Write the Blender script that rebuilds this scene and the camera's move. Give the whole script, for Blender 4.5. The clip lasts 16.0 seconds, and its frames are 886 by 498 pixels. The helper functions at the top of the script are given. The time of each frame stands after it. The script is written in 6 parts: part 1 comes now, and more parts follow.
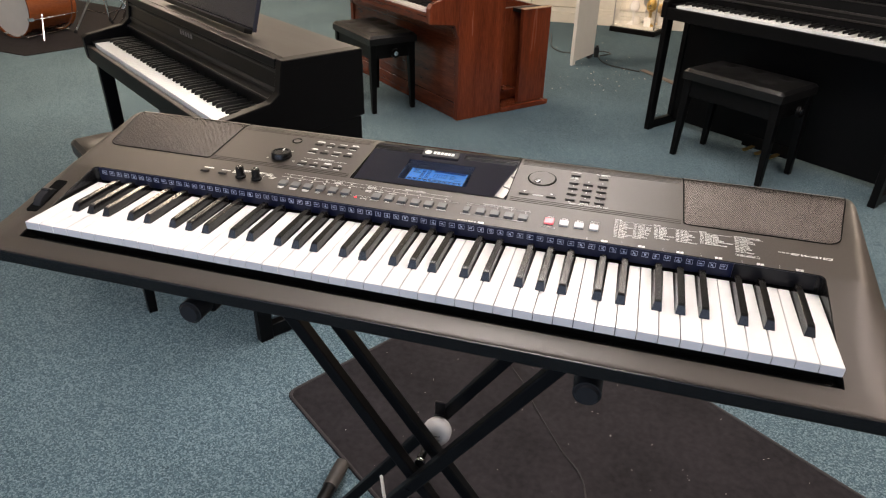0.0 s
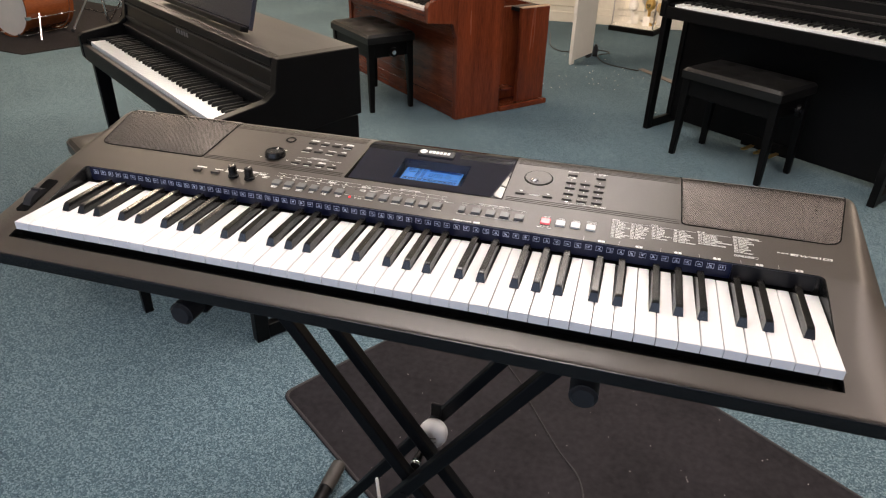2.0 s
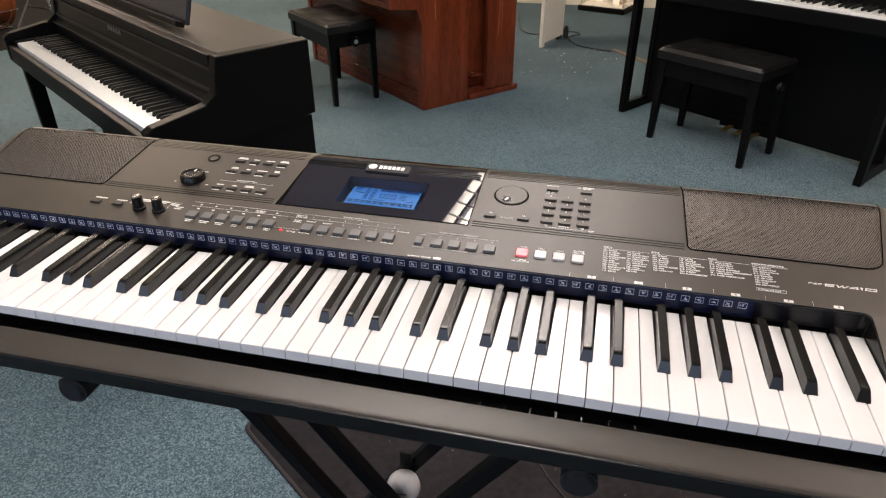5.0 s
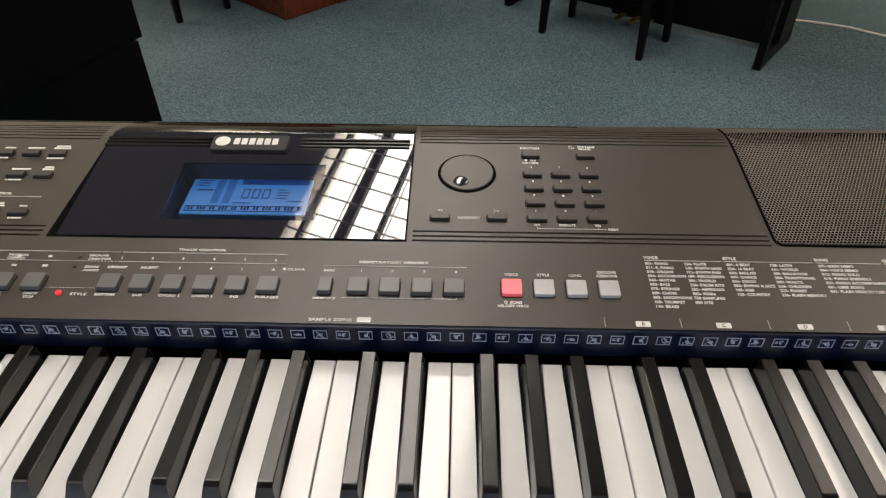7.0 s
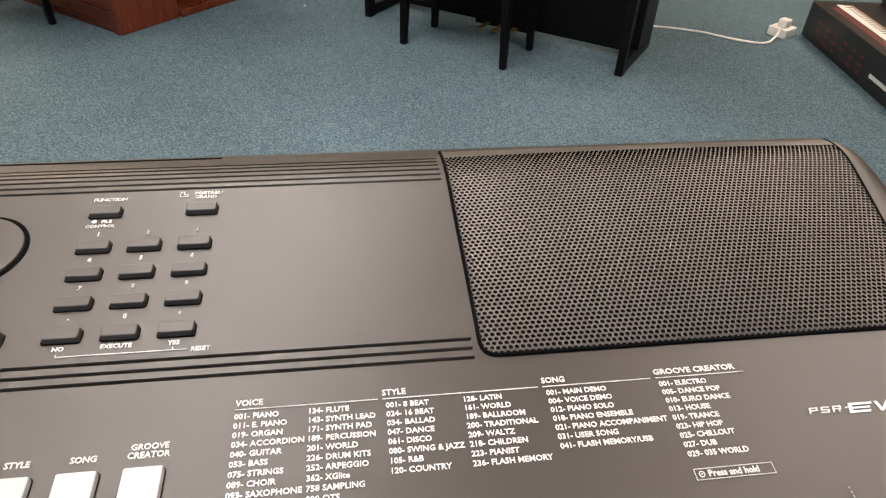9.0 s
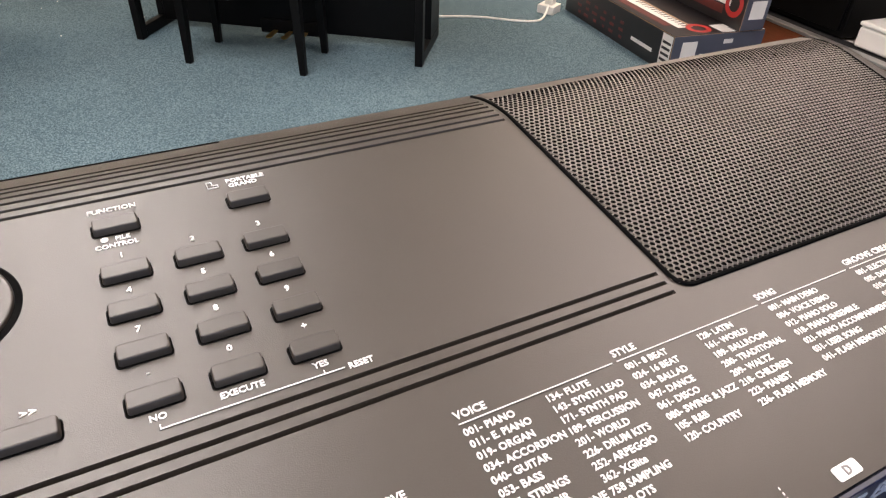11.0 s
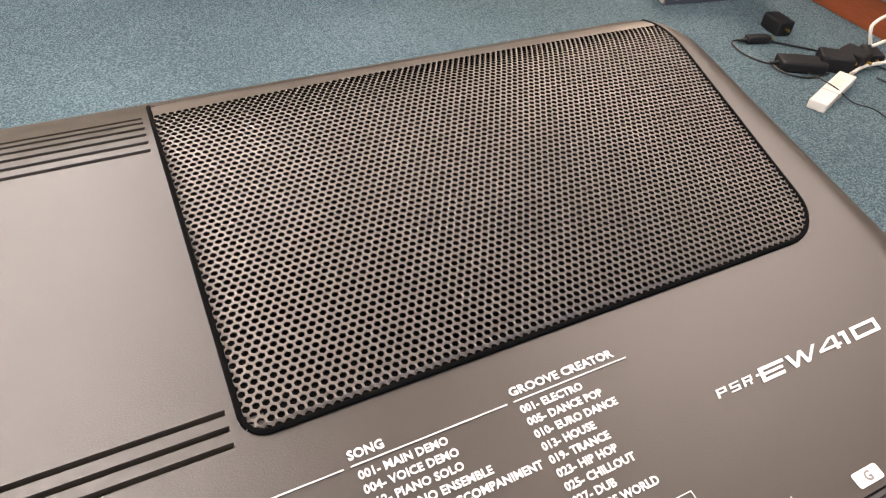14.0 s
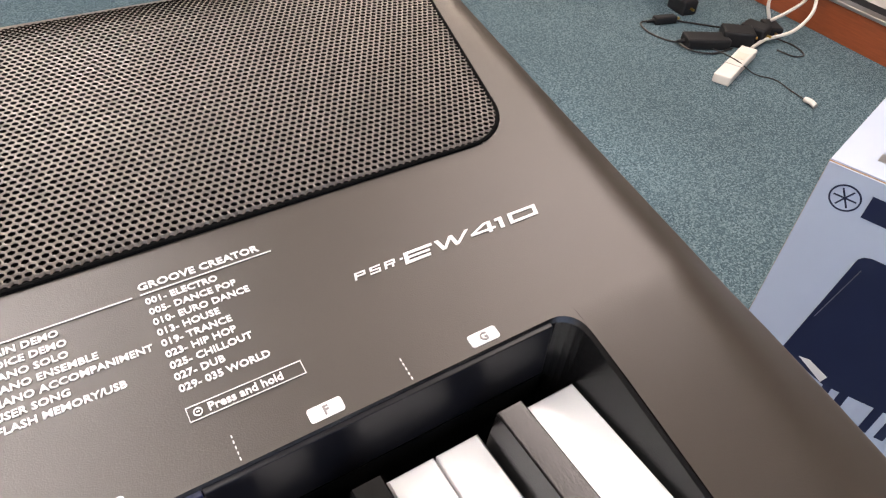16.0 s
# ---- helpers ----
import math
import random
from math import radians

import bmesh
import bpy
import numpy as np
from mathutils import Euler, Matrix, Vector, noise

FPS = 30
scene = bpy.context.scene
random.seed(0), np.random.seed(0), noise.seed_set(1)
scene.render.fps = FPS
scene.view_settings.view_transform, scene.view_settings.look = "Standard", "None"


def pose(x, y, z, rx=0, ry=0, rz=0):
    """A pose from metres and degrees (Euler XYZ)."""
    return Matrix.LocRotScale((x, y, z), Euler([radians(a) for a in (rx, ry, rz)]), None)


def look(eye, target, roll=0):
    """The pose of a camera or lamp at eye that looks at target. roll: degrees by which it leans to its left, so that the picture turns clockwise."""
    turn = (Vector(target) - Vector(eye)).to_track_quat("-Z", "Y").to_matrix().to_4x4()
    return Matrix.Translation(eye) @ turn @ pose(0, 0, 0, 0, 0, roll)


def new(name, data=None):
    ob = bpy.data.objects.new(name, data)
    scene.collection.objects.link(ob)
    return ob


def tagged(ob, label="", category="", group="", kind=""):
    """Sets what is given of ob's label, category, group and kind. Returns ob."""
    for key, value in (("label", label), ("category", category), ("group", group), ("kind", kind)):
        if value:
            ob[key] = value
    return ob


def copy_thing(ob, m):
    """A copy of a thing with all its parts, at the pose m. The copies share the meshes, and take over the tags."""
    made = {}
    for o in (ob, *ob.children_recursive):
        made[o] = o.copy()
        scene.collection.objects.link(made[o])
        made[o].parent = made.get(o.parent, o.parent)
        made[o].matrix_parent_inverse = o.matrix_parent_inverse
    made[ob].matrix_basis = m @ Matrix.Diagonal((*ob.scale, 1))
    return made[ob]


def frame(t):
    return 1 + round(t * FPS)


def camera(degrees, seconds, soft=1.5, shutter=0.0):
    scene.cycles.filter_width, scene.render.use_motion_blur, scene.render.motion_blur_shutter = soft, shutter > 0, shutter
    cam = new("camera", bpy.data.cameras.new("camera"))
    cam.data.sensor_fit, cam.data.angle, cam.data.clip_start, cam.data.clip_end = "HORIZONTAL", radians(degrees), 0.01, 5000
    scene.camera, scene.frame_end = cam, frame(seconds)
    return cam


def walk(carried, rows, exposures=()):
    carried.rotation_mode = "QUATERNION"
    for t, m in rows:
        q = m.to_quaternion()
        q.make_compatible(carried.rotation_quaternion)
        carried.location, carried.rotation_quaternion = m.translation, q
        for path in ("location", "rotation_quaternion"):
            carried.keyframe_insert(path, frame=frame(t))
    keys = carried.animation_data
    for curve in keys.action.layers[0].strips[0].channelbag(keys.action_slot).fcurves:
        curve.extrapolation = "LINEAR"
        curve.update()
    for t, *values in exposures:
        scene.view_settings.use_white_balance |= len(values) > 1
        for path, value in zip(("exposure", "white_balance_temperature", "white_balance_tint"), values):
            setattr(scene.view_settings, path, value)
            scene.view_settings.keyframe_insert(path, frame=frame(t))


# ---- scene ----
cam = camera(68.05, 16.0, soft=1.2)
PATH = [
    (0, (0.27107, -0.63151, 1.37332), (-0.20007, 1.03564, 0.37400), 1.162),
    (0.5, (0.26886, -0.62318, 1.37184), (-0.20156, 1.04366, 0.37167), 1.159),
    (1, (0.27145, -0.62296, 1.37461), (-0.19815, 1.04403, 0.37429), 1.126),
    (1.5, (0.27012, -0.62270, 1.37403), (-0.19840, 1.04453, 0.37361), 1.163),
    (2, (0.27358, -0.61912, 1.36864), (-0.19489, 1.04778, 0.36765), 1.201),
    (2.5, (0.27472, -0.62128, 1.36900), (-0.18717, 1.04770, 0.36842), 1.231),
    (3, (0.25877, -0.61412, 1.36359), (-0.14707, 1.06606, 0.35747), 1.249),
    (3.5, (0.18603, -0.60071, 1.35791), (-0.14358, 1.08902, 0.33999), 0.738),
    (4, (0.17240, -0.58062, 1.35130), (-0.11652, 1.11840, 0.33649), 0.035),
    (4.5, (0.23017, -0.51905, 1.34982), (-0.13751, 1.16104, 0.32898), -0.225),
    (4.7, (0.25844, -0.48685, 1.34515), (-0.15664, 1.18126, 0.32284), -0.295),
    (6.8, (0.14665, -0.15388, 1.25146), (0.07800, 1.41037, 0.00710), 0.013),
    (7, (0.15814, -0.12114, 1.23582), (0.11296, 1.42684, -0.02977), -0.187),
    (7.5, (0.23080, -0.03890, 1.20805), (0.26812, 1.47657, -0.09654), -0.190),
    (8, (0.28014, -0.00382, 1.18654), (0.34651, 1.51020, -0.11858), 0.395),
    (8.5, (0.31020, 0.04141, 1.17475), (0.44042, 1.58931, -0.08503), 1.858),
    (8.7, (0.33022, 0.04886, 1.16205), (0.50000, 1.60787, -0.07918), 2.186),
    (10.8, (0.23123, 0.10501, 1.10208), (0.96613, 1.55193, -0.06682), 2.383),
    (11, (0.22206, 0.11714, 1.09410), (1.00055, 1.52629, -0.09260), 2.580),
    (11.5, (0.22336, 0.13873, 1.09556), (1.02349, 1.45920, -0.17572), 2.617),
    (12, (0.22148, 0.14907, 1.09728), (0.97584, 1.41508, -0.25481), 2.389),
    (12.5, (0.23299, 0.15906, 1.10895), (0.90950, 1.39703, -0.30872), 1.964),
    (13, (0.25899, 0.16100, 1.11360), (0.90543, 1.41061, -0.30787), 2.685),
    (13.5, (0.32286, 0.13874, 1.09756), (0.97958, 1.40998, -0.29982), 3.397),
    (14, (0.36875, 0.13427, 1.10018), (1.07354, 1.41680, -0.26305), 4.313),
    (14.5, (0.37000, 0.12694, 1.09201), (1.10668, 1.40812, -0.25552), 4.364),
    (15, (0.39631, 0.10309, 1.09300), (1.16983, 1.36128, -0.25556), 4.199),
    (15.5, (0.42144, 0.08252, 1.09128), (1.22653, 1.32055, -0.25747), 3.920),
    (16, (0.43377, 0.07079, 1.08714), (1.26207, 1.28802, -0.26647), 3.646),
]
walk(cam, [(t, look(eye, target, roll)) for t, eye, target, roll in PATH], exposures=[(0.0, -0.58, 6620, 17), (4.5, -0.7, 6680, 18), (7.0, -1.38, 6750, 12), (7.5, -1.42, 6800, 12), (8.0, -1.2, 6750, 12), (8.5, -0.74, 6600, 14), (11.0, -0.18, 6500, 18), (12.5, -0.12, 6650, 18), (14.5, -0.02, 6600, 19), (15.5, -0.12, 6500, 18), (16.0, -0.14, 6450, 18)])

# ---- light ----
world = bpy.data.worlds.new("world")
scene.world = world
world.use_nodes = True
wn = world.node_tree.nodes
sky = wn.new("ShaderNodeTexSky")
sky.sky_type, sky.sun_disc, sky.sun_elevation, sky.sun_rotation = "NISHITA", False, radians(40), radians(200)
world.node_tree.links.new(sky.outputs[0], wn["Background"].inputs[0])
wn["Background"].inputs[1].default_value = 0.1


def area_lamp(name, eye, target, sx, sy, watts, colour):
    data = bpy.data.lights.new(name, "AREA")
    data.shape, data.size, data.size_y, data.energy, data.color = "RECTANGLE", sx, sy, watts, colour
    ob = new(name, data)
    ob.matrix_world = look(eye, target)
    return ob


# daylight through the shop window behind the camera, and through the side window
area_lamp("window_light", (-1.2, -3.86, 1.6), (-1.2, 0, 1.2), 5.4, 2.0, 120, (0.54, 0.71, 1.0))
# ceiling panels out of view, added where the room's brightness and reflections need them
CEIL = 2.62
# x, y and watts of each panel
PANELS = [(-3.4, 0.4, 12), (-3.4, 3.6, 110), (-1.7, 4.7, 84), (1.62, 0.85, 18), (2.25, 0.85, 19), (3.5, 3.9, 112), (-4.6, 6.2, 85), (1.6, -2.0, 10), (-1.6, -1.6, 10)]
for px, py, watts in PANELS:
    area_lamp("added_ceiling_light", (px, py, CEIL - 0.03), (px, py, 0), 0.58, 1.18, watts, (1.0, 0.82, 0.60) if py > 3 else (1.0, 0.85, 0.75))

# ---- materials ----


def mat(name, base, rough=0.5, metal=0.0, var=0.15, scale=40.0, bump=0.0, bscale=400.0, spec=0.5, dark=None, coat=0.0, stretch=None):
    """Colour that varies at two scales, roughness that varies a little, fine relief."""
    m = bpy.data.materials.new(name)
    m.use_nodes = True
    nt = m.node_tree
    n, l = nt.nodes, nt.links
    bsdf = n["Principled BSDF"]
    tc = n.new("ShaderNodeTexCoord")
    mp = n.new("ShaderNodeMapping")
    if stretch:
        mp.inputs["Scale"].default_value = stretch
    l.new(tc.outputs["Object"], mp.inputs[0])
    a, b = n.new("ShaderNodeTexNoise"), n.new("ShaderNodeTexNoise")
    a.inputs["Scale"].default_value, a.inputs["Detail"].default_value = scale, 4
    b.inputs["Scale"].default_value, b.inputs["Detail"].default_value = scale / 11, 3
    for x in (a, b):
        l.new(mp.outputs[0], x.inputs["Vector"])
    add = n.new("ShaderNodeMath")
    add.operation = "ADD"
    l.new(a.outputs["Fac"], add.inputs[0])
    l.new(b.outputs["Fac"], add.inputs[1])
    ramp = n.new("ShaderNodeMapRange")
    ramp.inputs[1].default_value, ramp.inputs[2].default_value = 0.6, 1.4
    l.new(add.outputs[0], ramp.inputs[0])
    mix = n.new("ShaderNodeMix")
    mix.data_type = "RGBA"
    lo = dark or [c * (1 - var) for c in base]
    hi = [min(1, c * (1 + var)) for c in base]
    mix.inputs[6].default_value, mix.inputs[7].default_value = (*lo, 1), (*hi, 1)
    l.new(ramp.outputs[0], mix.inputs[0])
    l.new(mix.outputs[2], bsdf.inputs["Base Color"])
    rr = n.new("ShaderNodeMapRange")
    rr.inputs[3].default_value, rr.inputs[4].default_value = rough * 0.88, min(1, rough * 1.12)
    l.new(b.outputs["Fac"], rr.inputs[0])
    l.new(rr.outputs[0], bsdf.inputs["Roughness"])
    bsdf.inputs["Metallic"].default_value = metal
    bsdf.inputs["Specular IOR Level"].default_value = spec
    bsdf.inputs["Coat Weight"].default_value = coat
    if bump:
        c = n.new("ShaderNodeTexNoise")
        c.inputs["Scale"].default_value, c.inputs["Detail"].default_value = bscale, 3
        l.new(mp.outputs[0], c.inputs["Vector"])
        bp = n.new("ShaderNodeBump")
        bp.inputs["Strength"].default_value, bp.inputs["Distance"].default_value = bump, 0.001
        l.new(c.outputs["Fac"], bp.inputs["Height"])
        l.new(bp.outputs[0], bsdf.inputs["Normal"])
    return m


def glow(name, colour, strength, base=(0.8, 0.8, 0.8)):
    m = mat(name, base, 0.35)
    b = m.node_tree.nodes["Principled BSDF"]
    b.inputs["Emission Color"].default_value, b.inputs["Emission Strength"].default_value = (*colour, 1), strength
    return m


def carpet_mat():
    m = mat("teal_carpet", (0.1, 0.16, 0.16), 0.95, spec=0.15)
    nt = m.node_tree
    n, l = nt.nodes, nt.links
    bsdf = n["Principled BSDF"]
    tc = n.new("ShaderNodeTexCoord")
    vor, fine, big = n.new("ShaderNodeTexVoronoi"), n.new("ShaderNodeTexNoise"), n.new("ShaderNodeTexNoise")
    vor.inputs["Scale"].default_value = 290
    fine.inputs["Scale"].default_value, fine.inputs["Detail"].default_value = 125, 8
    big.inputs["Scale"].default_value, big.inputs["Detail"].default_value = 1.3, 4
    for x in (vor, fine, big):
        l.new(tc.outputs["Object"], x.inputs["Vector"])
    sep = n.new("ShaderNodeSeparateColor")
    l.new(vor.outputs["Color"], sep.inputs[0])
    half = n.new("ShaderNodeMix")
    half.inputs[0].default_value = 0.5
    l.new(sep.outputs[0], half.inputs[2])
    l.new(fine.outputs["Fac"], half.inputs[3])
    cr = n.new("ShaderNodeValToRGB")
    e = cr.color_ramp.elements
    e[0].position, e[0].color = 0.20, (0.030, 0.054, 0.067, 1)
    e[1].position, e[1].color = 0.82, (0.185, 0.252, 0.280, 1)
    mid = e.new(0.50)
    mid.color = (0.068, 0.114, 0.137, 1)
    l.new(half.outputs[0], cr.inputs[0])
    tint = n.new("ShaderNodeMix")
    tint.data_type, tint.blend_type = "RGBA", "MULTIPLY"
    tint.inputs[0].default_value = 1.0
    wear = n.new("ShaderNodeMapRange")
    wear.inputs[1].default_value, wear.inputs[2].default_value = 0.3, 0.7
    wear.inputs[3].default_value, wear.inputs[4].default_value = 0.86, 1.12
    l.new(big.outputs["Fac"], wear.inputs[0])
    comb = n.new("ShaderNodeCombineColor")
    for i in range(3):
        l.new(wear.outputs[0], comb.inputs[i])
    l.new(cr.outputs[0], tint.inputs[6])
    l.new(comb.outputs[0], tint.inputs[7])
    l.new(tint.outputs[2], bsdf.inputs["Base Color"])
    bp = n.new("ShaderNodeBump")
    bp.inputs["Strength"].default_value, bp.inputs["Distance"].default_value = 0.5, 0.002
    l.new(half.outputs[0], bp.inputs["Height"])
    l.new(bp.outputs[0], bsdf.inputs["Normal"])
    return m


M_CASE = mat("satin_black_plastic", (0.037, 0.0297, 0.0225), 0.42, spec=0.50, var=0.05, scale=25, bump=0.10, bscale=2600)
M_LOW = mat("black_case_plastic", (0.008, 0.008, 0.008), 0.25, spec=0.3, var=0.10, scale=25, bump=0.08, bscale=2000)
M_SLIP = mat("glossy_black_slip", (0.006, 0.006, 0.006), 0.13, spec=0.5, var=0.1, scale=25)
M_WHITE = mat("white_key_plastic", (0.74, 0.74, 0.73), 0.11, var=0.015, scale=20)
M_BLACK = mat("black_key_plastic", (0.008, 0.0075, 0.007), 0.20, spec=0.45, var=0.1, scale=60, bump=0.05, bscale=1500)
M_STRIP = mat("navy_strip_plastic", (0.0048, 0.0082, 0.031), 0.34, spec=0.3, var=0.12, scale=30)
M_STRIP_END = mat("black_strip_plastic", (0.0055, 0.0055, 0.0075), 0.34, spec=0.3, var=0.12, scale=30)
M_PRINT = mat("white_print", (0.72, 0.71, 0.68), 0.6, var=0.04)
M_GLASS = mat("display_window", (0.015, 0.014, 0.022), 0.012, var=0.1, scale=10, spec=1.0, coat=1.0)
M_LCD = glow("blue_backlit_lcd", (0.03, 0.29, 0.76), 0.80, (0.01, 0.06, 0.18))
M_LCD.node_tree.nodes["Principled BSDF"].inputs["Coat Weight"].default_value = 1.0
M_LCDINK = mat("lcd_segments", (0.008, 0.02, 0.10), 0.03, coat=1.0)
M_BUTTON = mat("rubber_button", (0.038, 0.0315, 0.025), 0.44, spec=0.46, var=0.08, scale=80)
M_GREY = mat("grey_button", (0.105, 0.105, 0.105), 0.42, var=0.05, scale=80)
M_PALE = glow("pale_button", (0.8, 0.82, 0.85), 0.05, (0.43, 0.43, 0.43))
M_RED = glow("lit_red_button", (1.0, 0.06, 0.09), 0.75, (0.75, 0.20, 0.22))
M_LED = glow("red_led", (1.0, 0.02, 0.03), 2.5, (0.6, 0.02, 0.02))
M_GRILLE = mat("perforated_grille_paint", (0.125, 0.108, 0.094), 0.38, metal=0.42, spec=0.4, var=0.08, scale=60)
# near-black that puts the shade of gaps, wells and grille holes into the colour
M_WELL = mat("recess_shade_black", (0.003, 0.003, 0.003), 0.95, spec=0.05)
M_CHROME = mat("chrome", (0.75, 0.75, 0.76), 0.14, metal=1.0, var=0.04)
M_STAND = mat("stand_black_enamel", (0.0035, 0.0035, 0.004), 0.42, spec=0.16, var=0.2, scale=30, bump=0.05, bscale=300)
M_RUBBER = mat("black_rubber", (0.011, 0.012, 0.014), 0.62, spec=0.3, var=0.15, scale=60)
M_CAP = mat("worn_grey_rubber", (0.034, 0.030, 0.026), 0.6, var=0.3, scale=50)
M_BALL = mat("white_leather_ball", (0.66, 0.66, 0.66), 0.42, var=0.06, scale=40, bump=0.1, bscale=120)
M_MAT = mat("dark_brown_mat", (0.0155, 0.0138, 0.0155), 0.92, var=0.55, scale=60, bump=0.4, bscale=700, spec=0.15)
M_EDGE = mat("mat_binding", (0.024, 0.021, 0.021), 0.85, var=0.2, scale=120)
M_CARPET = carpet_mat()
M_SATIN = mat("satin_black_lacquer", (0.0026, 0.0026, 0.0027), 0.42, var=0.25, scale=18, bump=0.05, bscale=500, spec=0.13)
# paler than the side lacquer; on the fallboard ribs it paints lit edges
M_SATTOP = mat("woodgrain_top_and_lit_ribs", (0.022, 0.020, 0.018), 0.46, spec=0.25, var=0.25, scale=18, bump=0.06, bscale=300, stretch=(1, 9, 9))
M_IVORY = mat("piano_white_keys", (0.78, 0.79, 0.76), 0.2, var=0.02)
M_EBONY = mat("dull_black_keys", (0.008, 0.008, 0.008), 0.55, spec=0.2, var=0.1)
M_DESK = mat("blue_black_music_desk", (0.020, 0.021, 0.030), 0.25, var=0.15, scale=10)
M_VINYL = mat("black_vinyl", (0.006, 0.006, 0.006), 0.36, spec=0.36, var=0.25, scale=30, bump=0.35, bscale=260)
M_WOOD = mat("mahogany", (0.155, 0.033, 0.012), 0.26, scale=26, dark=(0.055, 0.011, 0.005), stretch=(7, 7, 0.55), bump=0.06, bscale=60)
M_WOODX = mat("mahogany_across", (0.155, 0.033, 0.012), 0.26, scale=26, dark=(0.055, 0.011, 0.005), stretch=(0.55, 7, 7), bump=0.06, bscale=60)
M_WOODIN = mat("raw_wood_edge", (0.42, 0.27, 0.17), 0.6, scale=50, var=0.2)
M_WALL = mat("cream_wall_paint", (0.70, 0.66, 0.56), 0.8, var=0.05, scale=8, bump=0.1, bscale=90)
M_WALL_E = mat("unseen_wall_dark", (0.10, 0.085, 0.075), 0.8, var=0.08, scale=8, bump=0.1, bscale=90)
M_TRIM = mat("cream_gloss_paint", (0.66, 0.63, 0.55), 0.4, var=0.06, scale=20)
M_GREEN = mat("green_baize", (0.020, 0.085, 0.045), 0.85, var=0.15, scale=120)
M_CEIL = mat("white_ceiling_tile", (0.50, 0.47, 0.42), 0.9, var=0.06, scale=60, bump=0.2, bscale=150)
M_BOARD = mat("white_laminate", (0.64, 0.62, 0.57), 0.45, var=0.05, scale=14)
M_DRUM = mat("brown_drum_lacquer", (0.20, 0.055, 0.016), 0.2, scale=30, var=0.3, stretch=(1, 1, 6), coat=0.5)
M_HEAD = mat("drum_skin", (0.72, 0.70, 0.66), 0.45, var=0.06, scale=12)
M_BRASS = mat("brass", (0.55, 0.36, 0.10), 0.28, metal=0.9, var=0.12)
M_GLASSC = mat("clear_glass", (1, 1, 1), 0.02, var=0.0)
M_GLASSC.node_tree.nodes["Principled BSDF"].inputs["Transmission Weight"].default_value = 1.0
M_CARD_K = mat("black_printed_card", (0.014, 0.012, 0.013), 0.35, var=0.3, scale=14)
M_CARD_W = mat("white_printed_card", (0.40, 0.46, 0.56), 0.45, var=0.05, scale=9, bump=0.05, bscale=80)
M_CARD_G = mat("slate_printed_card", (0.060, 0.068, 0.095), 0.4, var=0.08, scale=12)
M_CARD_R = mat("red_printed_card", (0.42, 0.025, 0.022), 0.4, var=0.12, scale=16)
M_CARD_D = mat("dull_red_print", (0.12, 0.020, 0.016), 0.4, var=0.2, scale=16)
M_CARD_E = mat("brown_card_edge", (0.34, 0.22, 0.13), 0.8, var=0.15, scale=60)
M_INK = mat("navy_print", (0.014, 0.020, 0.050), 0.35, var=0.12, scale=12)
M_FASCIA = mat("orange_brown_fascia", (0.26, 0.066, 0.022), 0.42, scale=22, var=0.25, stretch=(7, 0.6, 7))
M_ALU = mat("aluminium_trim", (0.45, 0.45, 0.45), 0.35, metal=0.9, var=0.08)
M_WCABLE = mat("white_cable_sheath", (0.70, 0.68, 0.62), 0.4, var=0.05)
M_KCABLE = mat("black_cable_sheath", (0.012, 0.012, 0.013), 0.45, var=0.1)
M_LINT = mat("lint", (0.62, 0.60, 0.56), 0.9, var=0.1)
M_PANEL = glow("ceiling_panel_diffuser", (1.0, 0.90, 0.80), 7.0)

# ---- building helpers ----


def thing(name, label, category, group="", kind=""):
    return tagged(new(name), label, category, group, kind)


def finish(bm, sharp=38):
    bmesh.ops.recalc_face_normals(bm, faces=bm.faces)
    lim = radians(sharp)
    small = len(bm.faces) < 400
    for e in bm.edges:
        e.smooth = len(e.link_faces) == 2 and e.calc_face_angle(0) < lim
    # broad flat faces keep their own normal, narrow bevels are shaded round
    area = {f: f.calc_area() for f in bm.faces} if small else {}
    for f in bm.faces:
        near = [area[g] for e in f.edges if e.smooth for g in e.link_faces if g is not f] if small else []
        f.smooth = len(f.verts) <= 4 and not (near and area[f] > 6 * min(near))


def mesh_of(name, bm, material, sharp=38):
    finish(bm, sharp)
    me = bpy.data.meshes.new(name)
    bm.to_mesh(me)
    bm.free()
    me.materials.append(material)
    return me


def part(name, bm, material, parent=None, label="", m=None):
    """Links a bmesh, or a mesh, as one object under a thing or a part."""
    me = bm if isinstance(bm, bpy.types.Mesh) else mesh_of(name, bm, material)
    ob = new(name, me)
    if parent:
        ob.parent = parent
    if m is not None:
        ob.matrix_basis = m
    return tagged(ob, label)


def solo(name, bm, material, label, category, group="", kind=""):
    return tagged(part(name, bm, material), label, category, group, kind)


def B():
    return bmesh.new()


def box(bm, x0, x1, y0, y1, z0, z1, bev=0.0, seg=2):
    t = bmesh.new()
    bmesh.ops.create_cube(t, size=1)
    for v in t.verts:
        v.co = ((x0 + x1) / 2 + v.co.x * (x1 - x0), (y0 + y1) / 2 + v.co.y * (y1 - y0), (z0 + z1) / 2 + v.co.z * (z1 - z0))
    if bev:
        bmesh.ops.bevel(t, geom=t.edges[:], offset=bev, segments=seg, profile=0.5, affect="EDGES")
    join(bm, t)
    return bm


def join(bm, t, m=None):
    if m is not None:
        t.transform(m)
    me = bpy.data.meshes.new("tmp")
    t.to_mesh(me)
    t.free()
    bm.from_mesh(me)
    bpy.data.meshes.remove(me)


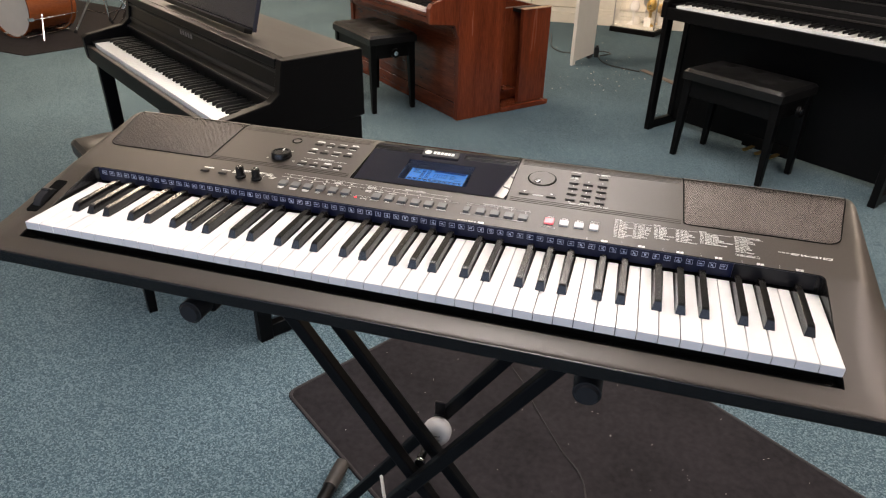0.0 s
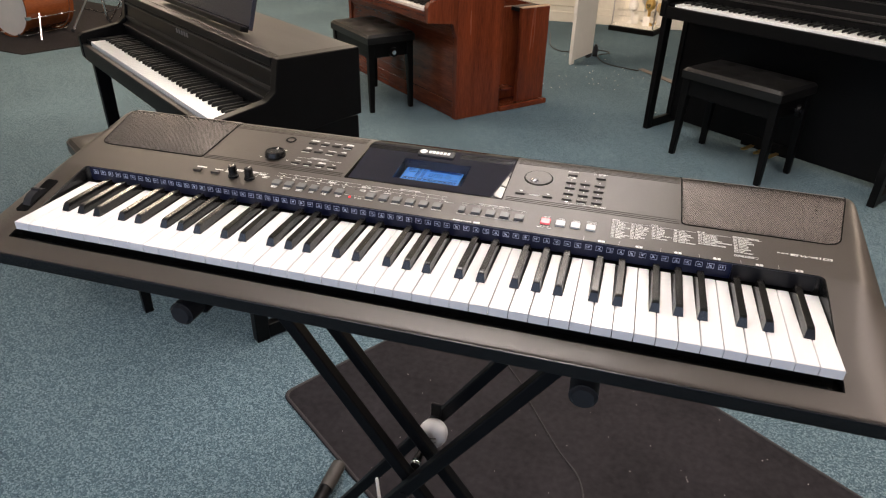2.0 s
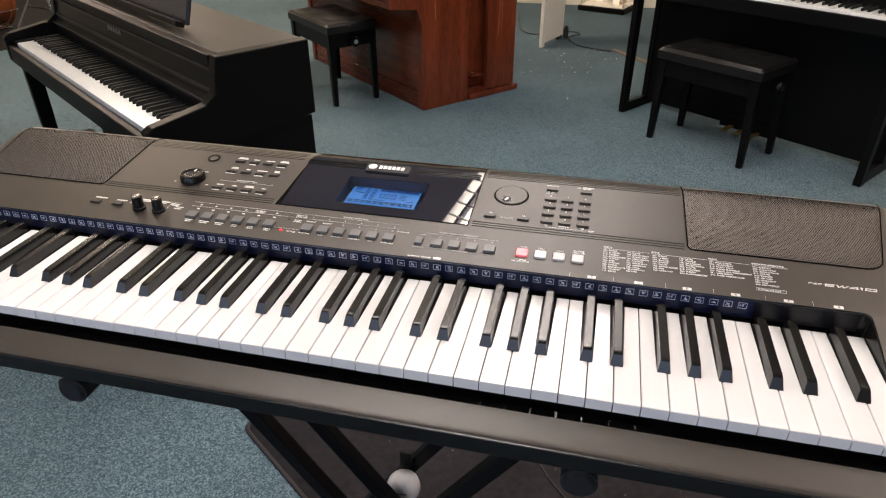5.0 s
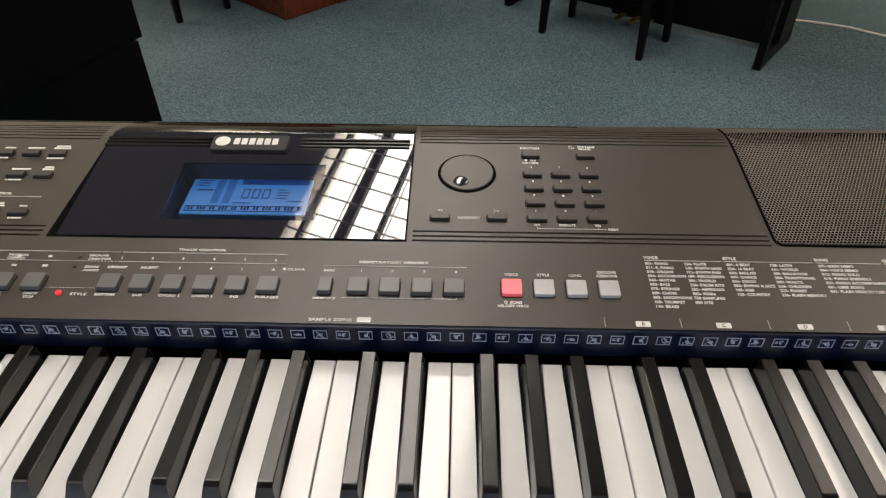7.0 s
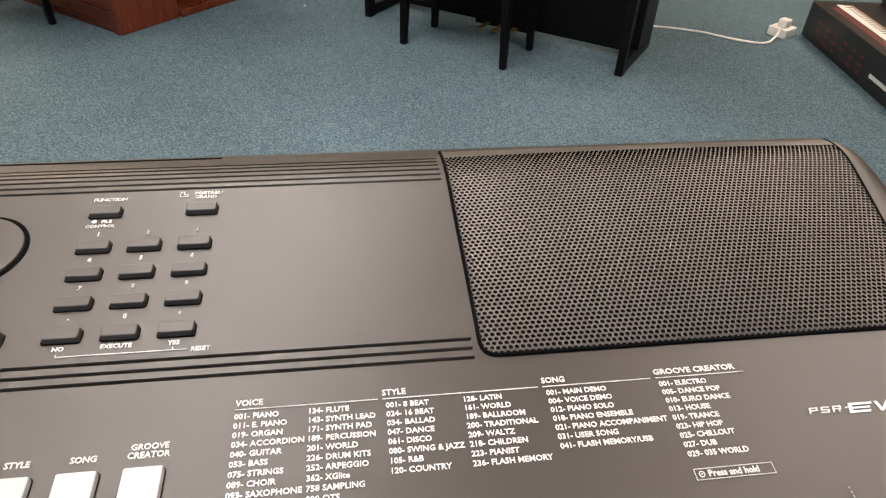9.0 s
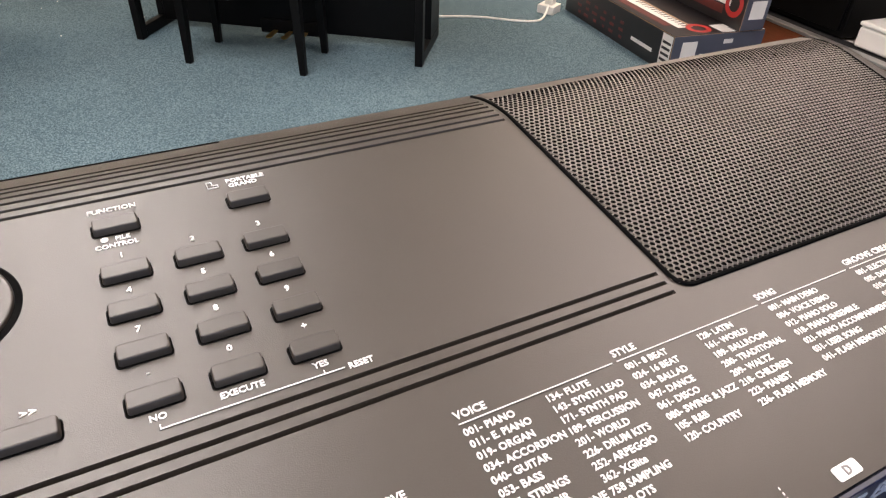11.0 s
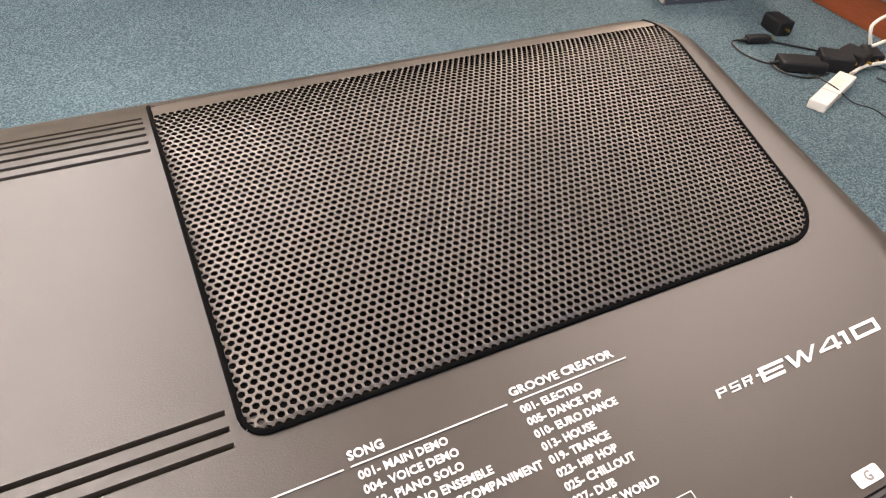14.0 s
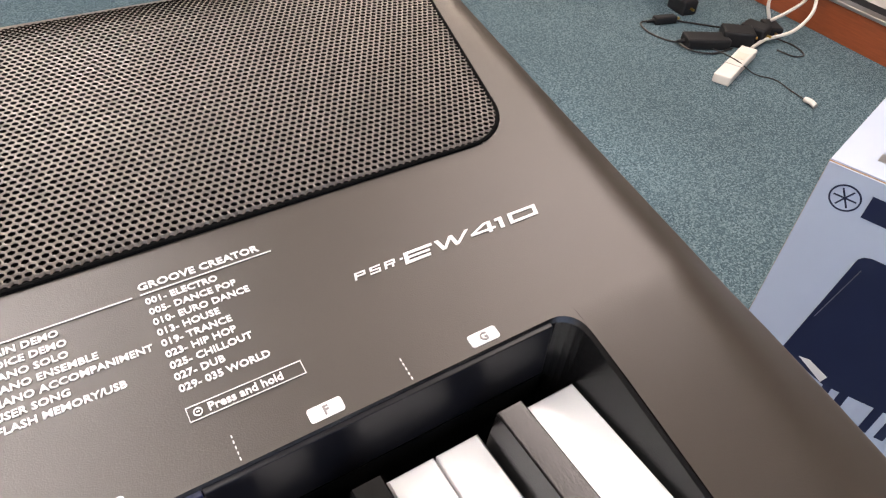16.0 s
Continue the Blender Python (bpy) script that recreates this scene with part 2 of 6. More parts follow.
def extrude(bm, pts, axis, a0, a1, bev=0.0):
    """A polygon in the other two axes, drawn out along axis."""
    t = bmesh.new()
    put = {"x": lambda a, p: (a, p[0], p[1]), "y": lambda a, p: (p[0], a, p[1]), "z": lambda a, p: (p[0], p[1], a)}[axis]
    lo, hi = [t.verts.new(put(a0, p)) for p in pts], [t.verts.new(put(a1, p)) for p in pts]
    n = len(pts)
    t.faces.new(lo)
    t.faces.new(hi[::-1])
    for i in range(n):
        t.faces.new((lo[i], hi[i], hi[(i + 1) % n], lo[(i + 1) % n]))
    if bev:
        bmesh.ops.recalc_face_normals(t, faces=t.faces)
        bmesh.ops.bevel(t, geom=t.edges[:], offset=bev, segments=2, profile=0.5, affect="EDGES")
    join(bm, t)
    return bm


def cyl(bm, p0, p1, r0, r1=None, n=20):
    p0, p1 = Vector(p0), Vector(p1)
    t = bmesh.new()
    bmesh.ops.create_cone(t, cap_ends=True, segments=n, radius1=r0, radius2=r0 if r1 is None else r1, depth=(p1 - p0).length)
    join(bm, t, Matrix.Translation((p0 + p1) / 2) @ (p1 - p0).to_track_quat("Z", "Y").to_matrix().to_4x4())
    return bm


def lathe(bm, prof, n=32, m=None):
    """A profile of (radius, height) turned about z."""
    t = bmesh.new()
    rings = [[t.verts.new((r * math.cos(2 * math.pi * k / n), r * math.sin(2 * math.pi * k / n), z)) for k in range(n)] for r, z in prof]
    for a, b in zip(rings, rings[1:]):
        for k in range(n):
            t.faces.new((a[k], a[(k + 1) % n], b[(k + 1) % n], b[k]))
    t.faces.new(rings[0][::-1])
    t.faces.new(rings[-1])
    join(bm, t, m)
    return bm


def tube(bm, pts, r, n=8, steps=6):
    """A round cable through the points, smoothed."""
    P = [Vector(p) for p in pts]
    P = [P[0] * 2 - P[1]] + P + [P[-1] * 2 - P[-2]]
    line = []
    for i in range(1, len(P) - 2):
        for s in range(steps):
            u = s / steps
            a, b, c, d = P[i - 1 : i + 3]
            line.append(0.5 * (2 * b + (c - a) * u + (2 * a - 5 * b + 4 * c - d) * u * u + (3 * b - a - 3 * c + d) * u**3))
    line.append(P[-2])
    t = bmesh.new()
    rings = []
    for i, p in enumerate(line):
        d = (line[min(i + 1, len(line) - 1)] - line[max(i - 1, 0)]).normalized()
        q = d.to_track_quat("Z", "Y")
        rings.append([t.verts.new(p + q @ Vector((r * math.cos(2 * math.pi * k / n), r * math.sin(2 * math.pi * k / n), 0))) for k in range(n)])
    for a, b in zip(rings, rings[1:]):
        for k in range(n):
            t.faces.new((a[k], a[(k + 1) % n], b[(k + 1) % n], b[k]))
    t.faces.new(rings[0][::-1])
    t.faces.new(rings[-1])
    join(bm, t)
    return bm


def rounded(x0, x1, y0, y1, r, n=5, corners=(1, 1, 1, 1)):
    """Outline of a rectangle; corners: front left, front right, back right, back left."""
    out = []
    for k, (cx, cy, a) in enumerate([(x0, y0, 180), (x1, y0, 270), (x1, y1, 0), (x0, y1, 90)]):
        if not corners[k]:
            out.append((cx, cy))
            continue
        mx, my = cx + (r if cx == x0 else -r), cy + (r if cy == y0 else -r)
        out += [(mx + r * math.cos(radians(a + 90 * i / n)), my + r * math.sin(radians(a + 90 * i / n))) for i in range(n + 1)]
    return out


def words(text, size, x=0.0, y=0.0, align="LEFT", slant=0.0, thick=0.00012, wide=1.0):
    """Lettering in the built-in font as a flat bmesh at (x, y)."""
    cu = bpy.data.curves.new("lettering", "FONT")
    cu.body, cu.size, cu.align_x, cu.shear, cu.extrude, cu.resolution_u = text, size, align, slant, thick, 2
    cu.offset = size * 0.022
    ob = bpy.data.objects.new("lettering", cu)
    me = bpy.data.meshes.new_from_object(ob)
    bm = bmesh.new()
    bm.from_mesh(me)
    bpy.data.objects.remove(ob)
    bpy.data.curves.remove(cu)
    bpy.data.meshes.remove(me)
    for v in bm.verts:
        v.co.x, v.co.y = v.co.x * wide + x, v.co.y + y
    return bm

# ---- the room ----
X0, X1, Y0, Y1 = -6.6, 4.6, -3.95, 7.55


def setting(name, bm, material, label, category):
    return solo(name, bm, material, label, category, kind="structure")


setting("floor", box(B(), X0, X1, Y0, Y1, -0.08, 0.0), M_CARPET, "teal flecked loop-pile carpet across the shop floor", "carpet")
setting("wall_west", box(B(), X0 - 0.15, X0, Y0, Y1, 0, CEIL), M_WALL, "plain cream painted side wall", "wall")
# never in view; dark so that the keyboard's right side mirrors little light
setting("wall_east", box(B(), X1, X1 + 0.15, Y0, Y1, 0, CEIL), M_WALL_E, "unseen side wall, darkened to dim reflections on the keyboard", "wall")
setting("wall_north", box(B(), X0, X1, Y1, Y1 + 0.15, 0, CEIL), M_WALL, "cream painted back wall of the shop", "wall")
bm = box(B(), X0, X1, Y0 - 0.15, Y0, 0, 0.55)
box(bm, X0, X1, Y0 - 0.15, Y0, 2.45, CEIL)
box(bm, X0, -4.0, Y0 - 0.15, Y0, 0.55, 2.45)
box(bm, 1.6, X1, Y0 - 0.15, Y0, 0.55, 2.45)
setting("wall_south", bm, M_WALL, "cream front wall with a wide shop window", "wall")
win = thing("window_1", "wide shop window with pale painted frame", "window", kind="structure")
for wx in (-4.0, -2.15, -0.30, 1.54):
    part("window_frame", box(B(), wx, wx + 0.06, Y0 - 0.11, Y0 - 0.04, 0.55, 2.45, 0.006), M_TRIM, win)
for wz in (0.55, 2.39):
    part("window_frame", box(B(), -3.94, 1.54, Y0 - 0.10, Y0 - 0.05, wz, wz + 0.06, 0.006), M_TRIM, win)
part("window_sill", box(B(), -4.05, 1.65, Y0 - 0.01, Y0 + 0.12, 0.515, 0.545, 0.006), M_TRIM, win)
bm = B()
RL = (-0.131, 1.50, 0.775, 2.9)  # roof light: centre, width, length
ang = radians(-14.5)
RM = Matrix.Translation((RL[0], RL[1], 0)) @ Matrix.Rotation(ang, 4, "Z")
corner = [RM @ Vector((sx * RL[2] / 2, sy * RL[3] / 2, 0)) for sx, sy in ((-1, -1), (1, -1), (1, 1), (-1, 1))]
outer = [Vector(p) for p in ((X0, Y0, 0), (X1, Y0, 0), (X1, Y1, 0), (X0, Y1, 0))]
for z in (CEIL, CEIL + 0.12):
    lo, hi = [bm.verts.new((p.x, p.y, z)) for p in outer], [bm.verts.new((p.x, p.y, z)) for p in corner]
    for i in range(4):
        bm.faces.new((lo[i], lo[(i + 1) % 4], hi[(i + 1) % 4], hi[i]))
setting("ceiling", bm, M_CEIL, "off-white tiled suspended ceiling", "ceiling")
rl = thing("roof_light", "bright corrugated roof light with wire guard in the ceiling", "roof light", kind="structure")
rl.matrix_world = RM
bm = B()
W2, L2 = RL[2] / 2, RL[3] / 2
t = bmesh.new()
cols = 44
vs = [[t.verts.new((-W2 + RL[2] * k / cols, s * L2, CEIL + 0.20 + 0.020 * math.cos(k * math.pi / 2.2))) for k in range(cols + 1)] for s in (-1, 1)]
for k in range(cols):
    t.faces.new((vs[0][k], vs[0][k + 1], vs[1][k + 1], vs[1][k]))
join(bm, t)
M_SKYL = glow("roof_light_sheet", (1.0, 0.95, 0.88), 22.0)
part("corrugated_sheet", bm, M_SKYL, rl)
bm = B()
for s in (-1, 1):
    box(bm, s * W2 - 0.01 * (s > 0), s * W2 + 0.01 * (s < 0), -L2, L2, CEIL, CEIL + 0.22)
    box(bm, -W2, W2, s * L2 - 0.01 * (s > 0), s * L2 + 0.01 * (s < 0), CEIL, CEIL + 0.22)
part("kerb", bm, M_TRIM, rl)
for gx, gw in ((-0.330, 0.016), (-0.168, 0.042), (-0.030, 0.018)):
    part("glazing_bar", box(B(), gx - gw / 2, gx + gw / 2, -L2 + 0.01, L2 - 0.01, CEIL + 0.02, CEIL + 0.06, 0.003), M_RUBBER, rl)
for k in range(-14, 15):
    part("guard_wire", cyl(B(), (-W2 + 0.01, k * 0.098 + 0.034, CEIL + 0.01), (W2 - 0.01, k * 0.098 - 0.034, CEIL + 0.01), 0.0045, n=8), M_ALU, rl)
for k in range(3):
    part("guard_wire", cyl(B(), (-0.21 + k * 0.20, -L2 + 0.01, CEIL + 0.02), (-0.19 + k * 0.20, L2 - 0.01, CEIL + 0.02), 0.003, n=8), M_ALU, rl)
for px, py, watts in PANELS:
    fx = thing("added_ceiling_panel", "square-edged white ceiling light panel out of view, added to light the shop", "ceiling light", "ceiling light panels")
    fx.location = (px, py, CEIL)
    bm = B()
    for s in (-1, 1):
        box(bm, min(s * 0.30, s * 0.32), max(s * 0.30, s * 0.32), -0.62, 0.62, -0.05, 0, 0.003)
        box(bm, -0.30, 0.30, min(s * 0.60, s * 0.62), max(s * 0.60, s * 0.62), -0.05, 0, 0.003)
    part("frame", bm, M_TRIM, fx)
    part("diffuser", box(B(), -0.30, 0.30, -0.60, 0.60, -0.022, -0.004), M_PANEL, fx)

# ---- the portable keyboard ----
ZK, PITCH, SLOPE = 0.929, 0.0236, 0.128
kb = thing("portable_keyboard", "black 76-key portable keyboard with lit blue display on a stand", "keyboard")


def panel_z(y):
    return 0.9515 + SLOPE * (y - 0.152)


def lay(bm, lift=0.0):
    """Bends a flat bmesh onto the sloping control panel."""
    for v in bm.verts:
        v.co.z += panel_z(v.co.y) + lift
    return bm


CHEEK = [(-0.0425, 0.8890), (-0.0424, 0.8990), (-0.0421, 0.9018), (-0.0410, 0.9038), (-0.0390, 0.9049), (-0.0350, 0.9057), (-0.028, 0.9066), (-0.010, 0.9092), (0.0, 0.9125), (0.03, 0.919), (0.06, 0.927), (0.10, 0.9385), (0.130, 0.9465), (0.152, 0.9515)]
GROOVES = [0.2241, 0.2284, 0.2328, 0.3306, 0.3350, 0.3397, 0.3442, 0.3486, 0.3526]
XE, YB = 0.6055, 0.3930  # outer side and back of the case


def case_z(x, y):
    if y >= 0.152:
        z = panel_z(y)
    else:
        z = float(np.interp(y, [p[0] for p in CHEEK], [p[1] for p in CHEEK]))
    # the flat top ends at a slanting ridge; outside it the side falls away, more towards the front
    ridge = float(np.interp(y, [-0.046, 0.02, 0.10, 0.15, 0.25, 0.36], [0.560, 0.550, 0.560, 0.5705, 0.5835, 0.5960]))
    fall = float(np.interp(y, [-0.046, 0.0, 0.06, 0.15, 0.25, 0.36], [0.006, 0.0105, 0.0135, 0.0190, 0.0115, 0.0020]))
    r = min(1.0, max(0.0, (abs(x) - ridge) / (XE - 0.002 - ridge)))
    z -= fall * (1.7 * r * r - 0.7 * r**3)
    r = min(1.0, max(0.0, (abs(x) - XE + 0.004) / 0.004))
    z -= 0.004 * (1 - math.sqrt(max(0, 1 - r * r)))
    # the back rolls over in a long curve
    z -= 6.5 * max(0.0, y - 0.328) ** 2
    r = min(1.0, max(0.0, (y - YB + 0.008) / 0.008))
    return z - 0.006 * (1 - math.sqrt(max(0, 1 - r * r)))


def in_plan(x, y):
    """Draws the back corners in to their rounded outline."""
    r, cx, cy = 0.032, XE - 0.032, YB - 0.032
    dx, dy = abs(x) - cx, y - cy
    d = math.hypot(dx, dy)
    if dx > 0 and dy > 0 and d > r:
        return math.copysign(cx + dx * r / d, x), cy + dy * r / d
    return x, y


def groove(x, y):
    if not 0.1275 <= abs(x) <= 0.3665:
        return 0.0
    return 0.0018 if any(abs(y - g) < 0.00045 for g in GROOVES) else 0.0


arc = [0.5360 + 0.003 * k for k in range(1, 23)] + [XE - 0.004 * (1 - math.sin(radians(a))) for a in (20, 40, 60, 75, 90)]
xs = sorted({round(s * v, 5) for s in (-1, 1) for v in arc + [0.5360, 0.5280, 0.45, 0.3710, 0.3690, 0.3670, 0.3665, 0.25, 0.1275, 0.1270, 0.0660]} | {0.0})
ys = {p[0] for p in CHEEK} | {0.154, 0.146, 0.18, 0.21, 0.26, 0.3065, 0.328} | {0.356 + 0.005 * k for k in range(7)} | {YB - 0.008 + 0.008 * math.sin(radians(a)) for a in (0, 25, 45, 65, 80, 90)}
for g in GROOVES:
    ys |= {g - 0.0008, g - 0.0004, g + 0.0004, g + 0.0008}
ys = sorted({round(v, 5) for v in ys})
bm = B()
vert = {}
for i in range(len(xs) - 1):
    for j in range(len(ys) - 1):
        if -0.0101 <= ys[j] and ys[j + 1] <= 0.1541 and xs[i] >= -0.5361 and xs[i + 1] <= 0.5361:
            continue
        if 0.2335 <= ys[j] and ys[j + 1] <= 0.3065 and abs(xs[i] + xs[i + 1]) < 0.13:
            continue  # cut-out over the screen
        quad = []
        for a, b in ((i, j), (i + 1, j), (i + 1, j + 1), (i, j + 1)):
            if (a, b) not in vert:
                px, py = in_plan(xs[a], ys[b])
                vert[a, b] = bm.verts.new((px, py, case_z(px, py) - groove(px, py)))
            quad.append(vert[a, b])
        if len({v.co.to_tuple(5) for v in quad}) > 2:
            bm.faces.new(quad)
# rounded inner corners of the key well
for s in (-1, 1):
    pts = [(s * 0.5360, 0.154)] + [(s * (0.5280 + 0.008 * math.cos(radians(a))), 0.146 + 0.008 * math.sin(radians(a))) for a in range(0, 91, 15)]
    f = bm.faces.new([bm.verts.new((x, y, case_z(x, y))) for x, y in pts])
    f.normal_update()
    if f.normal.z < 0:
        f.normal_flip()
bmesh.ops.remove_doubles(bm, verts=bm.verts[:], dist=0.00003)
rim = [e for e in bm.edges if len(e.link_faces) == 1 and max(max(abs(v.co.x) for v in e.verts) - 0.60, -0.0424 - min(v.co.y for v in e.verts), max(v.co.y for v in e.verts) - YB + 0.031) > 0]
down = bmesh.ops.extrude_edge_only(bm, edges=rim)["geom"]
for v in down:
    if isinstance(v, bmesh.types.BMVert):
        v.co.z = 0.8885
part("upper_case", bm, M_CASE, kb)
# dark liner of the key well
bm = B()
out = rounded(-0.5360, 0.5360, -0.010, 0.154, 0.008, 6, (0, 0, 1, 1))
tops = [bm.verts.new((x, y, case_z(x, y) - 0.0001)) for x, y in out]
lip = [bm.verts.new((x * 0.9985, y - 0.0006 * (y > 0.1), case_z(x, y) - 0.0016)) for x, y in out]
base = [bm.verts.new((x * 0.9945, y, 0.8992)) for x, y in out]
for up, lo in ((tops, lip), (lip, base)):
    for i in range(len(out)):
        bm.faces.new((up[i], up[(i + 1) % len(out)], lo[(i + 1) % len(out)], lo[i]))
part("key_well_liner", bm, M_LOW, kb, "glossy black liner of the key well")
part("front_face", box(B(), -0.6025, 0.6025, -0.0436, -0.0405, 0.8858, 0.9034, 0.0006), M_LOW, kb, "dark front face")
low = [(-0.0395, 0.8880), (-0.0095, 0.8880), (-0.0095, 0.8990), (0.150, 0.8990), (0.150, 0.8885), (0.3900, 0.8885), (0.3900, 0.872), (0.372, 0.859), (0.03, 0.859), (-0.018, 0.874)]
bm = extrude(B(), low, "x", -0.5315, 0.5315)
for s in (-1, 1):
    extrude(bm, [(-0.0395, 0.8880), (0.3900, 0.8885), (0.3900, 0.872), (0.372, 0.859), (0.03, 0.859), (-0.018, 0.874)], "x", min(s * 0.532, s * 0.604), max(s * 0.532, s * 0.604))
part("lower_case", bm, M_LOW, kb)
for fx in (-0.5, 0.5):
    for fy in (0.02, 0.33):
        part("foot", cyl(B(), (fx, fy, 0.852), (fx, fy, 0.860), 0.012), M_RUBBER, kb)

part("key_slip", extrude(B(), [(-0.0098, 0.8992), (-0.0098, 0.9052), (0.0120, 0.9030), (0.0120, 0.8992)], "x", -0.5332, 0.5332), M_SLIP, kb, "glossy black slip before the keys")
# keys: E to G, 45 white and 31 black
NAMES = "EFGABCD"
BLACK_AT = {"C": -0.0021, "D": 0.0021, "F": -0.0030, "G": 0.0, "A": 0.0030}
GAP, BW = 0.0009, 0.0118


def white_key(left, right, extra=0.0):
    """Outline with the shoulders cut for the black keys beside it; left and right: how far they reach in."""
    h = PITCH / 2 - GAP / 2
    pts = [(-h, 0), (h + extra, 0)]
    pts += [(h, 0.0485), (h - right, 0.0485), (h - right, 0.1453)] if right else [(h + extra, 0.1453)]
    pts += [(-h + left, 0.1453), (-h + left, 0.0485), (-h, 0.0485)] if left else [(-h, 0.1453)]
    t = bmesh.new()
    lo, hi = [t.verts.new((x, y, -0.0115)) for x, y in pts], [t.verts.new((x, y, 0)) for x, y in pts]
    t.faces.new(lo[::-1])
    t.faces.new(hi)
    for i in range(len(pts)):
        t.faces.new((lo[i], lo[(i + 1) % len(pts)], hi[(i + 1) % len(pts)], hi[i]))
    top = [e for e in t.edges if all(v.co.z > -0.001 for v in e.verts)]
    bmesh.ops.bevel(t, geom=top, offset=0.0008, segments=2, profile=0.5, affect="EDGES")
    return mesh_of("white_key", t, M_WHITE)


def black_key():
    t = bmesh.new()
    w, w2 = BW / 2, BW / 2 - 0.0018
    sec = [(0.0475, -0.012, w), (0.0480, 0.0005, w), (0.0530, 0.0105, w2), (0.0560, 0.0116, w2), (0.1420, 0.0116, w2), (0.1420, -0.012, w)]
    L, R = [t.verts.new((-a, y, z)) for y, z, a in sec], [t.verts.new((a, y, z)) for y, z, a in sec]
    mid = [t.verts.new((s * w, 0.1420, 0.0)) for s in (-1, 1)]
    for i in range(4):
        t.faces.new((L[i], R[i], R[i + 1], L[i + 1]))
    t.faces.new((L[0], L[1], L[2], L[3], L[4], mid[0], L[5]))
    t.faces.new((R[0], R[5], mid[1], R[4], R[3], R[2], R[1]))
    bmesh.ops.recalc_face_normals(t, faces=t.faces)
    es = [e for e in t.edges if all(v.co.z > 0.008 for v in e.verts) and len(e.link_faces) == 2]
    bmesh.ops.bevel(t, geom=es, offset=0.00045, segments=1, profile=0.5, affect="EDGES")
    return mesh_of("black_key", t, M_BLACK)


shapes, BK = {}, black_key()
rnd = random.Random(4)
for i in range(45):
    nm = NAMES[i % 7]
    prev = NAMES[(i - 1) % 7]
    right = BW / 2 - BLACK_AT[nm] - GAP / 2 + 0.0009 if nm in BLACK_AT and i < 44 else 0
    left = BW / 2 + BLACK_AT[prev] - GAP / 2 + 0.0009 if prev in BLACK_AT and i > 0 else 0
    key = (round(left, 5), round(right, 5), i == 44)
    if key not in shapes:
        shapes[key] = white_key(left, right, 0.0008 * (i == 44))
    x = (i - 22) * PITCH + 0.0022
    part("white_key", shapes[key], M_WHITE, kb, m=Matrix.Translation((x, 0, ZK + rnd.uniform(-0.0002, 0.0002))))
    if nm in BLACK_AT and i < 44:
        part("black_key", BK, M_BLACK, kb, m=Matrix.Translation((x + PITCH / 2 + BLACK_AT[nm], 0, ZK)))
part("key_bed_floor", box(B(), -0.531, 0.531, 0.012, 0.1515, 0.8992, 0.9100), M_WELL, kb)

# strip of drum pictures behind the keys
part("picture_strip", box(B(), -0.5275, 0.4310, 0.1522, 0.1545, 0.9295, 0.9506, 0.0003), M_STRIP, kb, "navy blue strip behind the keys")
part("strip_end", box(B(), 0.4313, 0.5275, 0.1522, 0.1545, 0.9295, 0.9506, 0.0003), M_STRIP_END, kb, "plain black end of the strip")
part("felt_gap", box(B(), -0.527, 0.527, 0.1519, 0.1545, 0.899, 0.9293), M_WELL, kb)


def picture(k):
    """A small framed drum picture, drawn flat in x and z."""
    t = bmesh.new()

    def bar(x0, z0, x1, z1):
        box(t, x0, x1, -0.0003, 0.0002, z0, z1)
    w, h, s = 0.0042, 0.0035, 0.00045
    bar(-w, -h, w, -h + s), bar(-w, h - s, w, h), bar(-w, -h + s, -w + s, h - s), bar(w - s, -h + s, w, h - s)
    q = random.Random(k * 7 + 1)
    for _ in range(5):
        x, z = q.uniform(-0.0030, 0.0016), q.uniform(-0.0026, 0.0018)
        if q.random() < 0.5:
            bar(x, z, x + q.uniform(0.0010, 0.0020), z + 0.0006)
        else:
            bar(x, z, x + 0.0006, z + q.uniform(0.0008, 0.0016))
    cyl(t, (q.uniform(-0.0015, 0.0015), 0.0002, q.uniform(-0.001, 0.001)), (q.uniform(-0.0015, 0.0015), -0.0003, q.uniform(-0.001, 0.001)), 0.0011, n=10)
    return mesh_of("drum_picture", t, mat_pic)


mat_pic = mat("pale_blue_print", (0.46, 0.50, 0.62), 0.6, var=0.05)
pics = [picture(k) for k in range(9)]
for i in range(69):
    part("drum_picture", pics[(i * 5 + i // 4) % 9], mat_pic, kb, m=Matrix.Translation((-0.517 + i * 0.01378, 0.1521, 0.9440)))


def plate(x0, x1, y0, y1, r, h, corners=(1, 1, 1, 1), bev=0.0):
    return extrude(B(), rounded(x0, x1, y0, y1, r, 4, corners), "z", 0.0, h, bev)


# display window and what lies under it
HX0, HX1, HY0, HY1 = -0.0500, 0.0580, 0.2405, 0.3010  # clear part of the window over the screen
bm = B()
outer = [(-0.1156, 0.2238), (0.1222, 0.2238), (0.1222, 0.3395), (-0.1180, 0.3395)]
inner = [(HX0, HY0), (HX1, HY0), (HX1, HY1), (HX0, HY1)]
loops = [[bm.verts.new((x, y, z)) for x, y in ring_] for ring_, z in ((outer, 0.0), (outer, 0.0009), (inner, 0.0009), (inner, 0.0))]
for r0, r1 in zip(loops, loops[1:] + loops[:1]):
    for i in range(4):
        bm.faces.new((r0[i], r0[(i + 1) % 4], r1[(i + 1) % 4], r1[i]))
disp = part("display_window", lay(bm), M_GLASS, kb, "glossy black display window")
